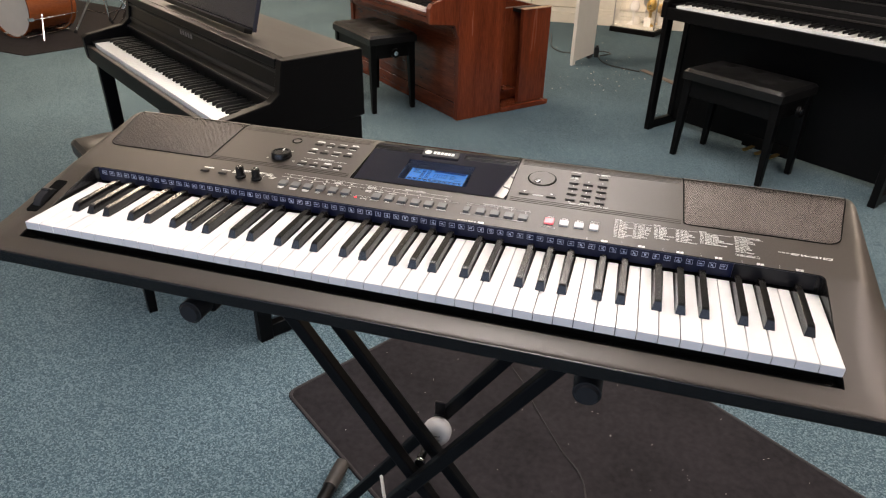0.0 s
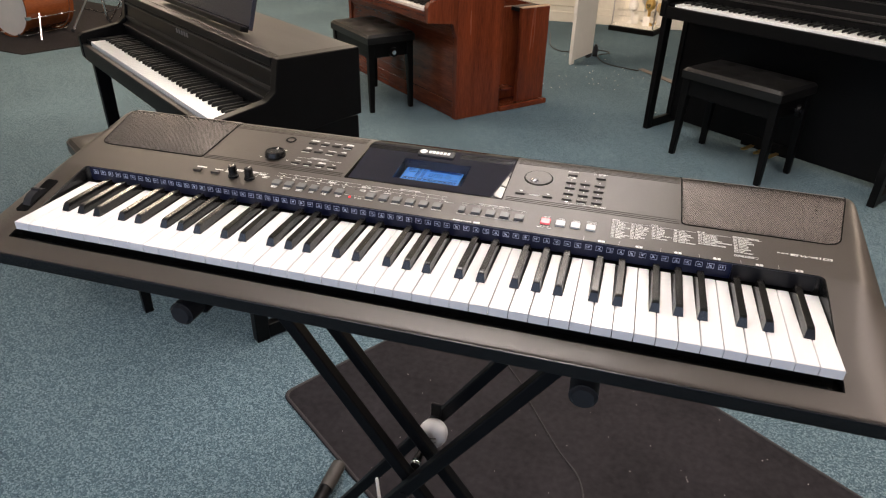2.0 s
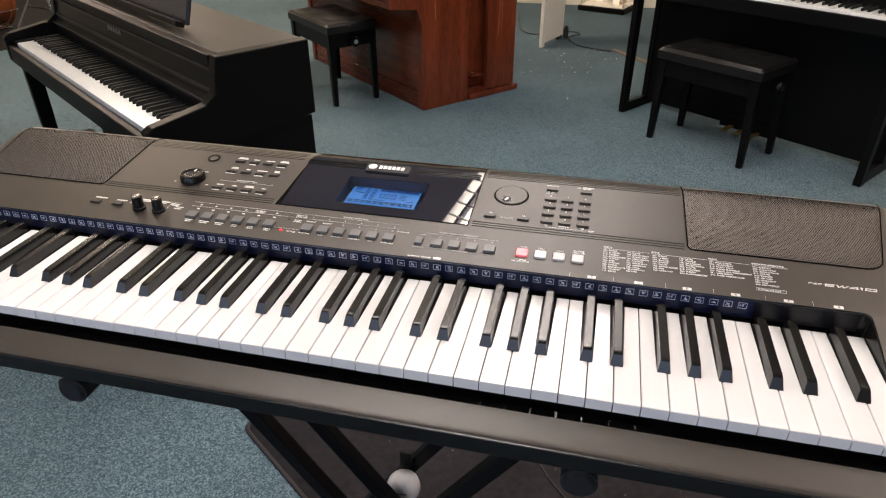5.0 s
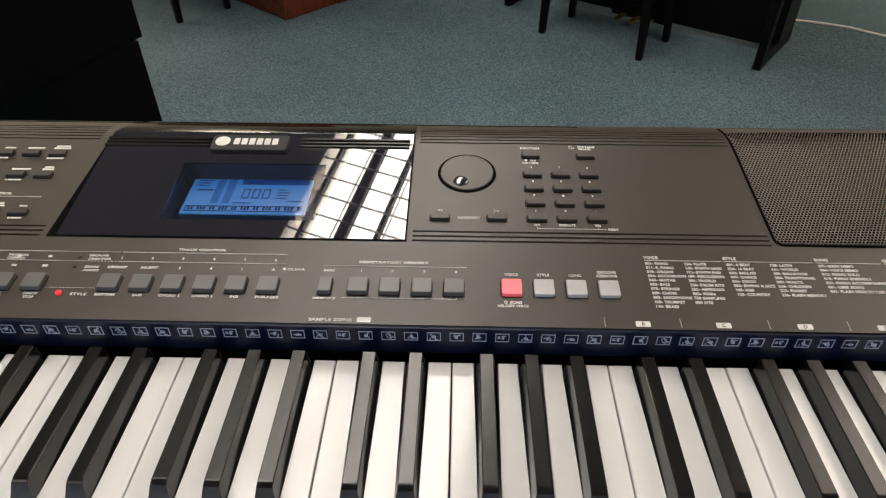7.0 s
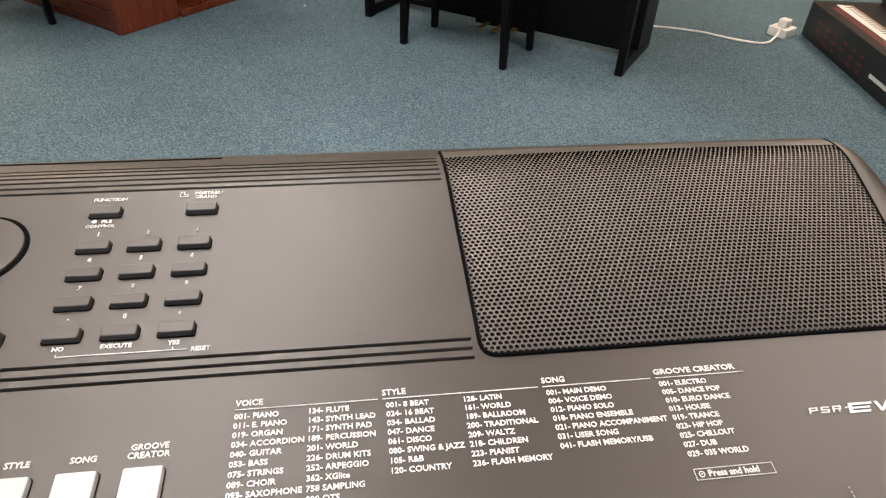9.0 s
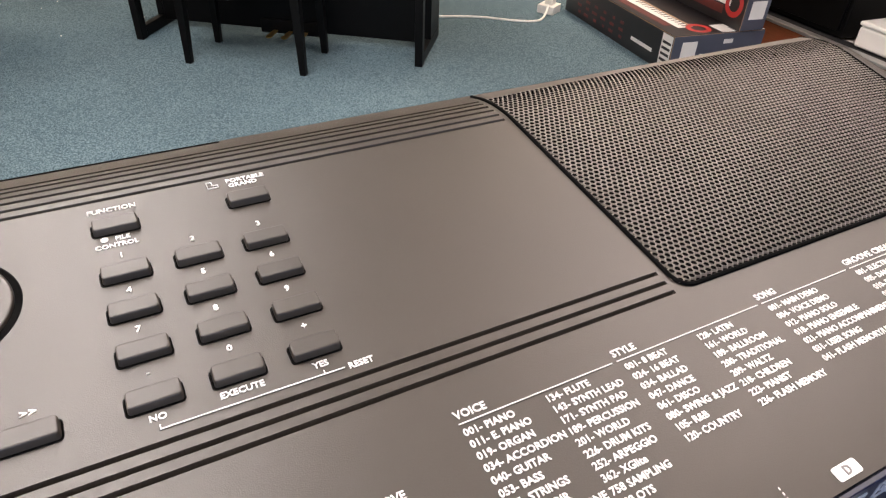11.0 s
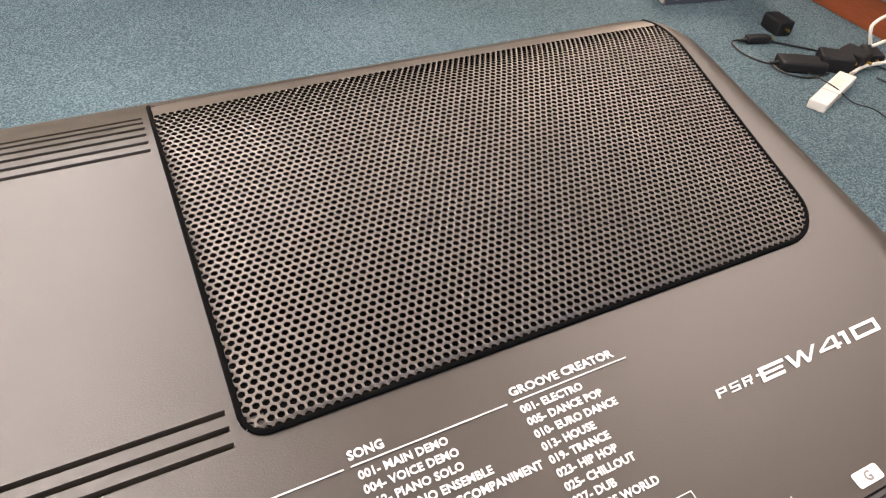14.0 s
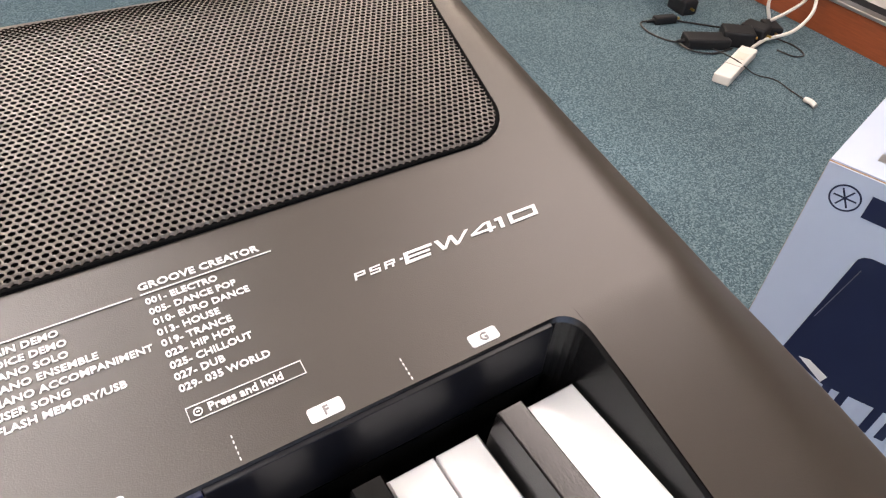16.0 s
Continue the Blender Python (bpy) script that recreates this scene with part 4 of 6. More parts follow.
printed("lettering", num + [words("FUNCTION", 0.0029, 0.2126, 0.3234, "CENTER"), words("FILE", 0.0026, 0.2140, 0.3088, "CENTER"), words("CONTROL", 0.0026, 0.2120, 0.3058, "CENTER"),
                            cyl(B(), (0.2088, 0.3098, 0), (0.2088, 0.3098, 0.0002), 0.0011, n=16),
                            words("PORTABLE", 0.0028, 0.2563, 0.3258, "CENTER"), words("GRAND", 0.0028, 0.2550, 0.3231, "CENTER"),
                            rule(0.2431, 0.2434, 0.3242, 0.3278), rule(0.2434, 0.2469, 0.3242, 0.3245), rule(0.2466, 0.2469, 0.3245, 0.3258), rule(0.2434, 0.2450, 0.3275, 0.3278), rule(0.2448, 0.2451, 0.3258, 0.3275), rule(0.2451, 0.2466, 0.3255, 0.3258),
                            words("NO", 0.0027, 0.2125, 0.2394, "CENTER"), words("EXECUTE", 0.0027, 0.2331, 0.2394, "CENTER"), words("YES", 0.0027, 0.2540, 0.2393, "CENTER"), words("RESET", 0.0027, 0.2606, 0.2358, "LEFT"),
                            rule(0.2124, 0.2595, 0.2365, 0.2368), rule(0.2124, 0.2127, 0.2368, 0.2379), rule(0.2539, 0.2542, 0.2368, 0.2379), words("CATEGORY", 0.0030, 0.1655, 0.2452, "CENTER"),
                            words("<<", 0.0034, 0.1454, 0.2522, "CENTER"), words(">>", 0.0034, 0.1850, 0.2522, "CENTER")])


def caption(text, x0, x1, y, size=0.0027, slant=0.0):
    """A word stretched to run from x0 to x1, standing on y."""
    w = words(text, size, 0, 0, slant=slant)
    lo, hi = min(v.co.x for v in w.verts), max(v.co.x for v in w.verts)
    for v in w.verts:
        v.co.x, v.co.y = x0 + (v.co.x - lo) * (x1 - x0) / (hi - lo), v.co.y + y
    return w


def centred(text, x, y, size=0.0025, wide=1.12):
    return words(text, size, x, y, "CENTER", wide=wide)


def dotted(x0, x1, y, n):
    return [rule(x0 + (x1 - x0) * k / n, x0 + (x1 - x0) * (k + 0.55) / n, y, y + 0.00025) for k in range(n)]


printed("lettering", [caption("REGISTRATION MEMORY", 0.0941, 0.1393, 0.2027), rule(0.0706, 0.1640, 0.1998, 0.2001), centred("BANK", 0.0755, 0.1952), caption("MEMORY", 0.0684, 0.0826, 0.1722, 0.0026),
                      rule(0.0861, 0.1577, 0.1736, 0.1739), caption("SAMPLE ZONE", 0.0685, 0.0947, 0.1558, 0.0027)]
        + [centred(str(k + 1), 0.0962 + 0.0203 * k, 0.1952, 0.0028) for k in range(4)]
        + [rule(0.0967 + 0.0203 * k, 0.0970 + 0.0203 * k, 0.1739, 0.1750) for k in range(4)])
part("key_marker", lay(plate(0.0978, 0.1062, 0.1553, 0.1589, 0.0006, 0.0003)), M_PRINT, kb)
printed("lettering", [caption("TRACK CONTROL", -0.0277, 0.0047, 0.2112), rule(-0.0640, 0.0462, 0.2089, 0.2092), rule(-0.0640, 0.0464, 0.2006, 0.2009), rule(-0.2250, -0.1010, 0.2089, 0.2092), rule(-0.2250, -0.1010, 0.2006, 0.2009)]
        + dotted(-0.1005, -0.0645, 0.2089, 16) + dotted(-0.1005, -0.0645, 0.2006, 16) + dotted(-0.1024, -0.0698, 0.1779, 15)
        + [centred(str(k + 1), -0.0628 + 0.0204 * k, 0.2033, 0.0026) for k in range(6)]
        + [caption("1/RIGHT", -0.0692, -0.0563, 0.1950, 0.0026, 0.15), caption("2/LEFT", -0.0480, -0.0359, 0.1950, 0.0026, 0.15)]
        + [centred(ch, -0.0220 + 0.0204 * k, 0.1950, 0.0027) for k, ch in enumerate("345A")]
        + [centred("BASS", -0.0422, 0.1722), centred("CHORD 1", -0.0219, 0.1722, 0.0026, 1.2), centred("CHORD 2", -0.0010, 0.1722, 0.0026, 1.2), centred("PAD", 0.0190, 0.1722), caption("PHRASES", 0.0323, 0.0469, 0.1722, 0.0026)]
        + [caption("RHYTHM", -0.0688, -0.0563, 0.1722, 0.0026), cyl(B(), (0.0462, 0.1965, 0), (0.0462, 0.1965, 0.0002), 0.0011, n=16), caption("CLEAR", 0.0482, 0.0597, 0.1954, 0.0025)]
        + [caption("STYLE", -0.0846, -0.0740, 0.1722, 0.0027), caption("GROOVE", -0.0852, -0.0722, 0.2049, 0.0024), caption("CREATOR", -0.0852, -0.0695, 0.2020, 0.0024), caption("SONG/", -0.0845, -0.0748, 0.1950, 0.0024), caption("AUDIO", -0.0845, -0.0741, 0.1921, 0.0024)]
        + [centred("SYNC", -0.1523, 0.1722), centred("STOP", -0.1523, 0.1694), centred("SYNC", -0.1318, 0.1722), centred("START", -0.1318, 0.1694), centred("START/", -0.1100, 0.1722), centred("STOP", -0.1100, 0.1694),
           caption("MUSICAL", -0.1390, -0.1255, 0.2046, 0.0024), caption("CLIMAX", -0.1390, -0.1270, 0.2019, 0.0024), caption("VOICE CONTROL", -0.1965, -0.1664, 0.2640, 0.0029, 0.1), rule(-0.2198, -0.1433, 0.2616, 0.2619)])
# captions too small to read, as bars
q = random.Random(5)
bars = []
for k in range(3):
    x = -0.2134 + 0.02053 * k
    w = (0.0050, 0.0062, 0.0054)[k]
    bars += [rule(x - w, x + w, 0.1722, 0.1738), rule(x - w * 0.8, x + w * 0.8, 0.1694, 0.1709)]
for k in range(6):
    x = -0.2134 + 0.02053 * k
    bars += [rule(x - 0.0018, x + 0.0018, 0.1952, 0.1970), rule(x - 0.0013, x + 0.0013, 0.2035, 0.2052)]
# the three banks of small buttons: what stands over and under each
for y, over, under in ((0.3113, ((0.0075, 2), (0.0042, 1), (0.0066, 1), (0.0066, 2)), (0, 0.0038, 0, 0.0058)),
                       (0.2860, ((0.0054, 2), (0.0028, 1), (0.0072, 1), (0.0044, 2)), (0.0060, 0, 0.0054, 0)),
                       (0.2458, ((0.0050, 1), (0.0034, 1), (0.0068, 2), (0.0028, 1)), (0.0042, 0.0040, 0.0042, 0.0042))):
    for k in range(4):
        x = -0.2135 + 0.0206 * k
        w, n = over[k]
        for i in range(n):
            bars.append(rule(x - w + 0.001 * i, x + w - 0.0012 * i, y + 0.0054 + 0.0024 * i, y + 0.0071 + 0.0024 * i))
        if under[k]:
            bars += [cyl(B(), (x - under[k] - 0.0006, y - 0.0060, 0), (x - under[k] - 0.0006, y - 0.0060, 0.0002), 0.0009, n=12), rule(x - under[k] + 0.0008, x + under[k], y - 0.0067, y - 0.0053)]
bars += [rule(-0.3600, -0.3430, 0.1949, 0.1975), rule(-0.3280, -0.3130, 0.1942, 0.1959), rule(-0.2640, -0.2450, 0.2761, 0.2776), rule(-0.2790, -0.2760, 0.2483, 0.2495), rule(-0.2330, -0.2290, 0.2472, 0.2485)]
printed("caption_bar", bars)
# effect table round the two knobs
table = [rule(-0.3080, -0.2990, 0.1990, 0.2004), rule(-0.3080, -0.2960, 0.1966, 0.1980), rule(-0.3080, -0.2990, 0.1942, 0.1956), rule(-0.3080, -0.2985, 0.1912, 0.1926), rule(-0.2940, -0.2780, 0.2010, 0.2026), rule(-0.2740, -0.2560, 0.2010, 0.2026),
         rule(-0.2930, -0.2810, 0.1984, 0.1998), rule(-0.2730, -0.2600, 0.1984, 0.1998), rule(-0.2520, -0.2420, 0.1966, 0.1980), rule(-0.2520, -0.2410, 0.1990, 0.2004), rule(-0.2440, -0.2330, 0.1939, 0.1953), rule(-0.2440, -0.2350, 0.1903, 0.1918)]
table += [rule(-0.3100, -0.2400, 0.2030, 0.2032), rule(-0.3100, -0.2400, 0.2006, 0.2007), rule(-0.2955, -0.2953, 0.1880, 0.2032), rule(-0.2750, -0.2748, 0.1930, 0.2032), rule(-0.2535, -0.2533, 0.1880, 0.2032)]
printed("caption_bar", table)
M_FADED = mat("faded_grey_print", (0.20, 0.19, 0.18), 0.6, var=0.1)
marks = []
for x in (0.2697, 0.3175, 0.3656, 0.4125, 0.4622, 0.5076):
    part("key_marker", lay(plate(x - 0.0044, x + 0.0044, 0.1556, 0.1594, 0.0008, 0.0003)), M_PRINT, kb)
for x, ch in ((0.2697, "B"), (0.3175, "C"), (0.3656, "D"), (0.4125, "E"), (0.4622, "F"), (0.5076, "G")):
    marks.append(words(ch, 0.0034, x, 0.1563, "CENTER"))
for p in marks:
    part("lettering", lay(p, 0.0004), M_FADED, kb, "grey letter on a white marker")
dash = []
for x in (0.2469, 0.2922, 0.3445, 0.3915, 0.4407, 0.4845):
    dash += [rule(x - 0.00015, x + 0.00015, 0.1551 + k * 0.00145, 0.1558 + k * 0.00145) for k in range(5)]
printed("dash", dash)


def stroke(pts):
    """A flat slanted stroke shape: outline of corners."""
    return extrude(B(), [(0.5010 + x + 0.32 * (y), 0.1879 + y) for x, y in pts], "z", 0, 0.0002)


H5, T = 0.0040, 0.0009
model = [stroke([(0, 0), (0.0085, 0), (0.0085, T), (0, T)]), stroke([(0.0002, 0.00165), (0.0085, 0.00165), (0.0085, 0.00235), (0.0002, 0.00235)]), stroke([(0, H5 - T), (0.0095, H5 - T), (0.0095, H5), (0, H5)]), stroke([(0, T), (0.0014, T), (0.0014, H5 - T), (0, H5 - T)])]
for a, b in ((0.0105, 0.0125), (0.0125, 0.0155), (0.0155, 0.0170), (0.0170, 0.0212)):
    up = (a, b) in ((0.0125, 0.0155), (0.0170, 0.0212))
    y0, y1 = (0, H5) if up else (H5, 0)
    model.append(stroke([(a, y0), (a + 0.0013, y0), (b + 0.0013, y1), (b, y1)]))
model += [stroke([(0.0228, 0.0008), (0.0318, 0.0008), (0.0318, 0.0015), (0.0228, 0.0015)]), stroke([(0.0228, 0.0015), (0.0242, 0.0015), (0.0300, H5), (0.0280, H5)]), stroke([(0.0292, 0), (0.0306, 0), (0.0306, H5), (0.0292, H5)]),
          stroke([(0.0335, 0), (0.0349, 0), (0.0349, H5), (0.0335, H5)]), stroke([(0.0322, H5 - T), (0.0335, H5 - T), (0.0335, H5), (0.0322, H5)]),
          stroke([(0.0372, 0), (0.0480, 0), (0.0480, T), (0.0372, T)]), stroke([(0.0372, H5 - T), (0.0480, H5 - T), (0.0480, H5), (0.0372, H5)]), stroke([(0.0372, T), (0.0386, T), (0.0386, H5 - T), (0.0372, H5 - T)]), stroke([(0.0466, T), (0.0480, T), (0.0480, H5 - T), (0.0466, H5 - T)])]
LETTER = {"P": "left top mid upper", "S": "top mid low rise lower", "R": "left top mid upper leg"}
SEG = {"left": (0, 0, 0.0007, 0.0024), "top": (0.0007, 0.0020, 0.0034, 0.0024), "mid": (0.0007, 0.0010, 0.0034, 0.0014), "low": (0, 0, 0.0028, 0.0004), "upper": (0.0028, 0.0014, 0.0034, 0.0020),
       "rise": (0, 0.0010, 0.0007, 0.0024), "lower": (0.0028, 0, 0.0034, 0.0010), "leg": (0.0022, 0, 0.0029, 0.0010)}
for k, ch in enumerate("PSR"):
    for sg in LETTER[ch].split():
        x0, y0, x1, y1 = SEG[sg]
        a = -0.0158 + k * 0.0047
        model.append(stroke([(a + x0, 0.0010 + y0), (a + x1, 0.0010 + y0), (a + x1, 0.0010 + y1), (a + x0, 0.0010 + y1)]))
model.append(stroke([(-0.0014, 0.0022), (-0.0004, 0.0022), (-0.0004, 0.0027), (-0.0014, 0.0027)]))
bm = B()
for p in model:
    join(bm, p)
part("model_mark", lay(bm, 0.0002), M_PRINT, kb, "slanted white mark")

# ---- stand and mat under the keyboard ----
st = thing("keyboard_stand", "black double-braced folding X keyboard stand", "keyboard stand")


def bar(p0, p1, w, h, n=1):
    """A rectangular tube from p0 to p1 with rounded edges."""
    p0, p1 = Vector(p0), Vector(p1)
    t = bmesh.new()
    join_box = box(bmesh.new(), -w / 2, w / 2, -h / 2, h / 2, -(p1 - p0).length / 2, (p1 - p0).length / 2, 0.003)
    d = (p1 - p0).normalized()
    side = Vector((0, 1, 0))
    x = side.cross(d).normalized()
    m = Matrix((x, side, d)).transposed().to_4x4()
    m.translation = (p0 + p1) / 2
    join(t, join_box, m)
    return t


for y, top_x, low_x in ((0.147, -0.264, 0.276), (0.118, 0.280, -0.273), (0.200, -0.240, 0.319), (0.290, 0.2764, -0.264)):
    part("leg", bar((top_x, y, 0.825), (low_x, y, 0.028), 0.022, 0.021), M_STAND, st)
for s in (-1, 1):
    arm = part("support_arm", box(B(), s * 0.268 - 0.008, s * 0.268 + 0.022, 0.012, 0.400, 0.822, 0.851, 0.004), M_STAND, st)
    part("end_cap", cyl(cyl(B(), (s * 0.271 + 0.007, -0.016, 0.838), (s * 0.271 + 0.007, 0.030, 0.838), 0.0172, n=28), (s * 0.271 + 0.007, -0.020, 0.838), (s * 0.271 + 0.007, -0.015, 0.838), 0.0130, 0.0163, n=28), M_RUBBER, arm, "black rubber end cap")
    foot = part("floor_foot", cyl(B(), (s * 0.303 + 0.007, -0.06, 0.030), (s * 0.303 + 0.007, 0.42, 0.030), 0.0165), M_STAND, st)
    for y0, y1 in ((0.375, 0.455), (-0.095, -0.035)):
        part("rubber_foot", cyl(B(), (s * 0.303 + 0.007, y0, 0.030), (s * 0.303 + 0.007, y1, 0.030), 0.0185, n=24), M_CAP, foot, "worn grey rubber foot")
part("pivot_bolt", cyl(B(), (0.006, 0.106, 0.428), (0.006, 0.302, 0.428), 0.007), M_STAND, st)
part("pivot_nut", cyl(B(), (0.012, 0.158, 0.448), (0.012, 0.168, 0.448), 0.0095, n=6), M_CHROME, st)
bm = B()
lathe(bm, [(0.0275 * math.cos(radians(a)) + 0.0003, 0.0275 * math.sin(radians(a))) for a in range(-90, 91, 15)], 28, Matrix.Translation((0.018, 0.249, 0.441)) @ Matrix.Rotation(radians(65), 4, "X"))
ballob = part("adjusting_ball", bm, M_BALL, st, "white ball on the adjusting pin")
bm = B()
for k in range(4):
    tube(bm, [(0.018 + 0.0270 * math.sin(a), 0.249 - 0.0270 * math.cos(a) * math.cos(0.3 * k - 0.5), 0.441 + 0.0270 * math.sin(0.3 * k - 0.5)) for a in (-0.45, 0.0, 0.45)], 0.0011, 6, 4)
part("stitching", bm, M_RUBBER, ballob)
part("adjusting_plate", box(B(), 0.006, 0.026, 0.270, 0.276, 0.462, 0.494, 0.002), M_STAND, st)

MX, MY = Vector((0.82, -0.572, 0)), Vector((0.52, 0.854, 0))


def on_mat(a, b, z=0.0):
    p = Vector((-0.582, 0.674, z)) + MX * a + MY * b
    return (p.x, p.y, p.z)


bm = extrude(B(), [on_mat(a, b)[:2] for a, b in rounded(0, 1.95, 0, 0.99, 0.03, 4)], "z", 0.0005, 0.006, 0.002)
mat_ob = solo("floor_mat", bm, M_MAT, "dark brown carpet mat with bound edge on the floor", "mat")
edge = rounded(0.006, 1.944, 0.006, 0.984, 0.03, 4)
part("binding", tube(B(), [on_mat(a, b, 0.0045) for a, b in edge + edge[:1]], 0.0052, 8, 1), M_EDGE, mat_ob, "raised sewn binding")
lint = B()
q = random.Random(8)
for _ in range(140):
    a, b = q.uniform(0.03, 1.9), q.uniform(0.03, 0.96)
    p = on_mat(a, b, 0.0065)
    r = q.uniform(0.0003, 0.0007)
    box(lint, p[0] - r, p[0] + r * q.uniform(0.5, 1.6), p[1] - r, p[1] + r, 0.0058, 0.0070)
solo("lint", lint, M_LINT, "pale lint scattered on the dark mat", "lint", kind="stuff")
lint = B()
for _ in range(60):
    x, y = q.gauss(0.05, 0.30), q.gauss(4.6, 0.45)
    r = q.uniform(0.002, 0.007)
    extrude(lint, [(x + r * q.uniform(0.5, 1) * math.cos(k * 1.256), y + r * q.uniform(0.5, 1) * math.sin(k * 1.256)) for k in range(5)], "z", 0.0, 0.003)
solo("paper_scraps", lint, M_LINT, "small white paper scraps on the carpet", "litter", kind="stuff")
solo("cable", tube(B(), [(0.02, 1.06, 0.009), (0.037, 1.007, 0.009), (0.095, 0.930, 0.009), (0.140, 0.850, 0.009), (0.185, 0.780, 0.009), (0.245, 0.690, 0.009), (0.310, 0.605, 0.009), (0.34, 0.45, 0.009)], 0.0019), M_KCABLE, "thin black lead trailing across the mat", "cable")
solo("cable", tube(B(), [(-0.06, 0.15, 0.40), (-0.03, 0.10, 0.39), (0.0, 0.10, 0.36), (-0.04, 0.08, 0.30), (0.05, 0.05, 0.22), (0.11, 0.06, 0.30), (0.06, 0.09, 0.36), (0.02, 0.12, 0.33), (0.03, 0.1, 0.1), (0.08, 0.02, 0.012)], 0.0030), M_WCABLE, "white cable looped round the stand", "cable")


# ---- furniture ----
def put(ob, x, y, deg, z=0.0):
    ob.matrix_world = pose(x, y, z, 0, 0, deg)
    return ob


def bench(label, w=0.56, d=0.33, h=0.488):
    """Piano bench, origin on the floor under its middle."""
    ob = thing("piano_bench", label, "bench")
    # cushion with a crowned, tufted top
    t = bmesh.new()
    nx, ny = 40, 24
    grid = [[None] * (ny + 1) for _ in range(nx + 1)]
    tufts = [(a * 0.155, b * 0.075) for a in (-1, 0, 1) for b in (-1, 1)]
    for i in range(nx + 1):
        for j in range(ny + 1):
            x, y = -w / 2 + w * i / nx, -d / 2 + d * j / ny
            e = min(w / 2 - abs(x), d / 2 - abs(y))
            edge_drop = 0.017 * (1 - math.sqrt(max(0.0, 1 - (1 - min(1, e / 0.022)) ** 2)))
            dip = sum(0.009 * math.exp(-((x - a) ** 2 + (y - b) ** 2) / 0.0010) for a, b in tufts)
            grid[i][j] = t.verts.new((x, y, h - edge_drop - dip + 0.010 * (1 - (2 * x / w) ** 2) * (1 - (2 * y / d) ** 2)))
    for i in range(nx):
        for j in range(ny):
            t.faces.new((grid[i][j], grid[i + 1][j], grid[i + 1][j + 1], grid[i][j + 1]))
    for v in bmesh.ops.extrude_edge_only(t, edges=[e for e in t.edges if len(e.link_faces) == 1])["geom"]:
        if isinstance(v, bmesh.types.BMVert):
            v.co.z = h - 0.056
    seat = part("seat", t, M_VINYL, ob, "padded black vinyl seat")
    part("piping", tube(B(), [(a, b, h - 0.017) for a, b in (lambda o: o + o[:1])(rounded(-w / 2 + 0.002, w / 2 - 0.002, -d / 2 + 0.002, d / 2 - 0.002, 0.02, 3))], 0.0032, 6, 1), M_VINYL, seat)
    for s in (-1, 1):
        part("apron", box(B(), -w / 2 + 0.03, w / 2 - 0.03, s * (d / 2 - 0.025) - 0.009, s * (d / 2 - 0.025) + 0.009, h - 0.145, h - 0.057, 0.002), M_SATIN, ob)
        part("apron", box(B(), s * (w / 2 - 0.03) - 0.009, s * (w / 2 - 0.03) + 0.009, -d / 2 + 0.02, d / 2 - 0.02, h - 0.145, h - 0.057, 0.002), M_SATIN, ob)
        k = part("height_knob", cyl(cyl(B(), (s * (w / 2 - 0.02), 0, h - 0.110), (s * (w / 2 + 0.012), 0, h - 0.110), 0.006), (s * (w / 2 + 0.010), 0, h - 0.110), (s * (w / 2 + 0.030), 0, h - 0.110), 0.030, 0.027, n=20), M_SATIN, ob)
        part("knob_face", cyl(B(), (s * (w / 2 + 0.030), 0, h - 0.110), (s * (w / 2 + 0.032), 0, h - 0.110), 0.014, n=14), M_CHROME, k)
        for s2 in (-1, 1):
            t = bmesh.new()
            x, y = s * (w / 2 - 0.030), s2 * (d / 2 - 0.030)
            lo = [t.verts.new((x + s * 0.012 + a * 0.014, y + s2 * 0.006 + b * 0.014, 0)) for a, b in ((-1, -1), (1, -1), (1, 1), (-1, 1))]
            hi = [t.verts.new((x + a * 0.022, y + b * 0.022, h - 0.058)) for a, b in ((-1, -1), (1, -1), (1, 1), (-1, 1))]
            t.faces.new(lo[::-1]), t.faces.new(hi)
            for i in range(4):
                t.faces.new((lo[i], lo[(i + 1) % 4], hi[(i + 1) % 4], hi[i]))
            bmesh.ops.bevel(t, geom=t.edges[:], offset=0.003, segments=2, profile=0.5, affect="EDGES")
            part("leg", t, M_SATIN, ob)
    return ob


PW = mesh_of("piano_white_key", box(B(), -0.0113, 0.0113, 0, 0.15, -0.020, 0, 0.0008, 1), M_IVORY)
PB = mesh_of("piano_black_key", extrude(B(), [(0.050, -0.004), (0.054, 0.010), (0.062, 0.012), (0.15, 0.012), (0.15, -0.004)], "x", -0.0052, 0.0052), M_EBONY, 5)


def piano_keys(ob, x, y, z):
    for i in range(52):
        part("white_key", PW, M_IVORY, ob, m=Matrix.Translation((x + (i + 0.5) * 0.02357, y, z)))
        nm = "ABCDEFG"[i % 7]
        if nm in BLACK_AT and i < 51:
            part("black_key", PB, M_EBONY, ob, m=Matrix.Translation((x + (i + 1) * 0.02357 + BLACK_AT[nm], y, z)))


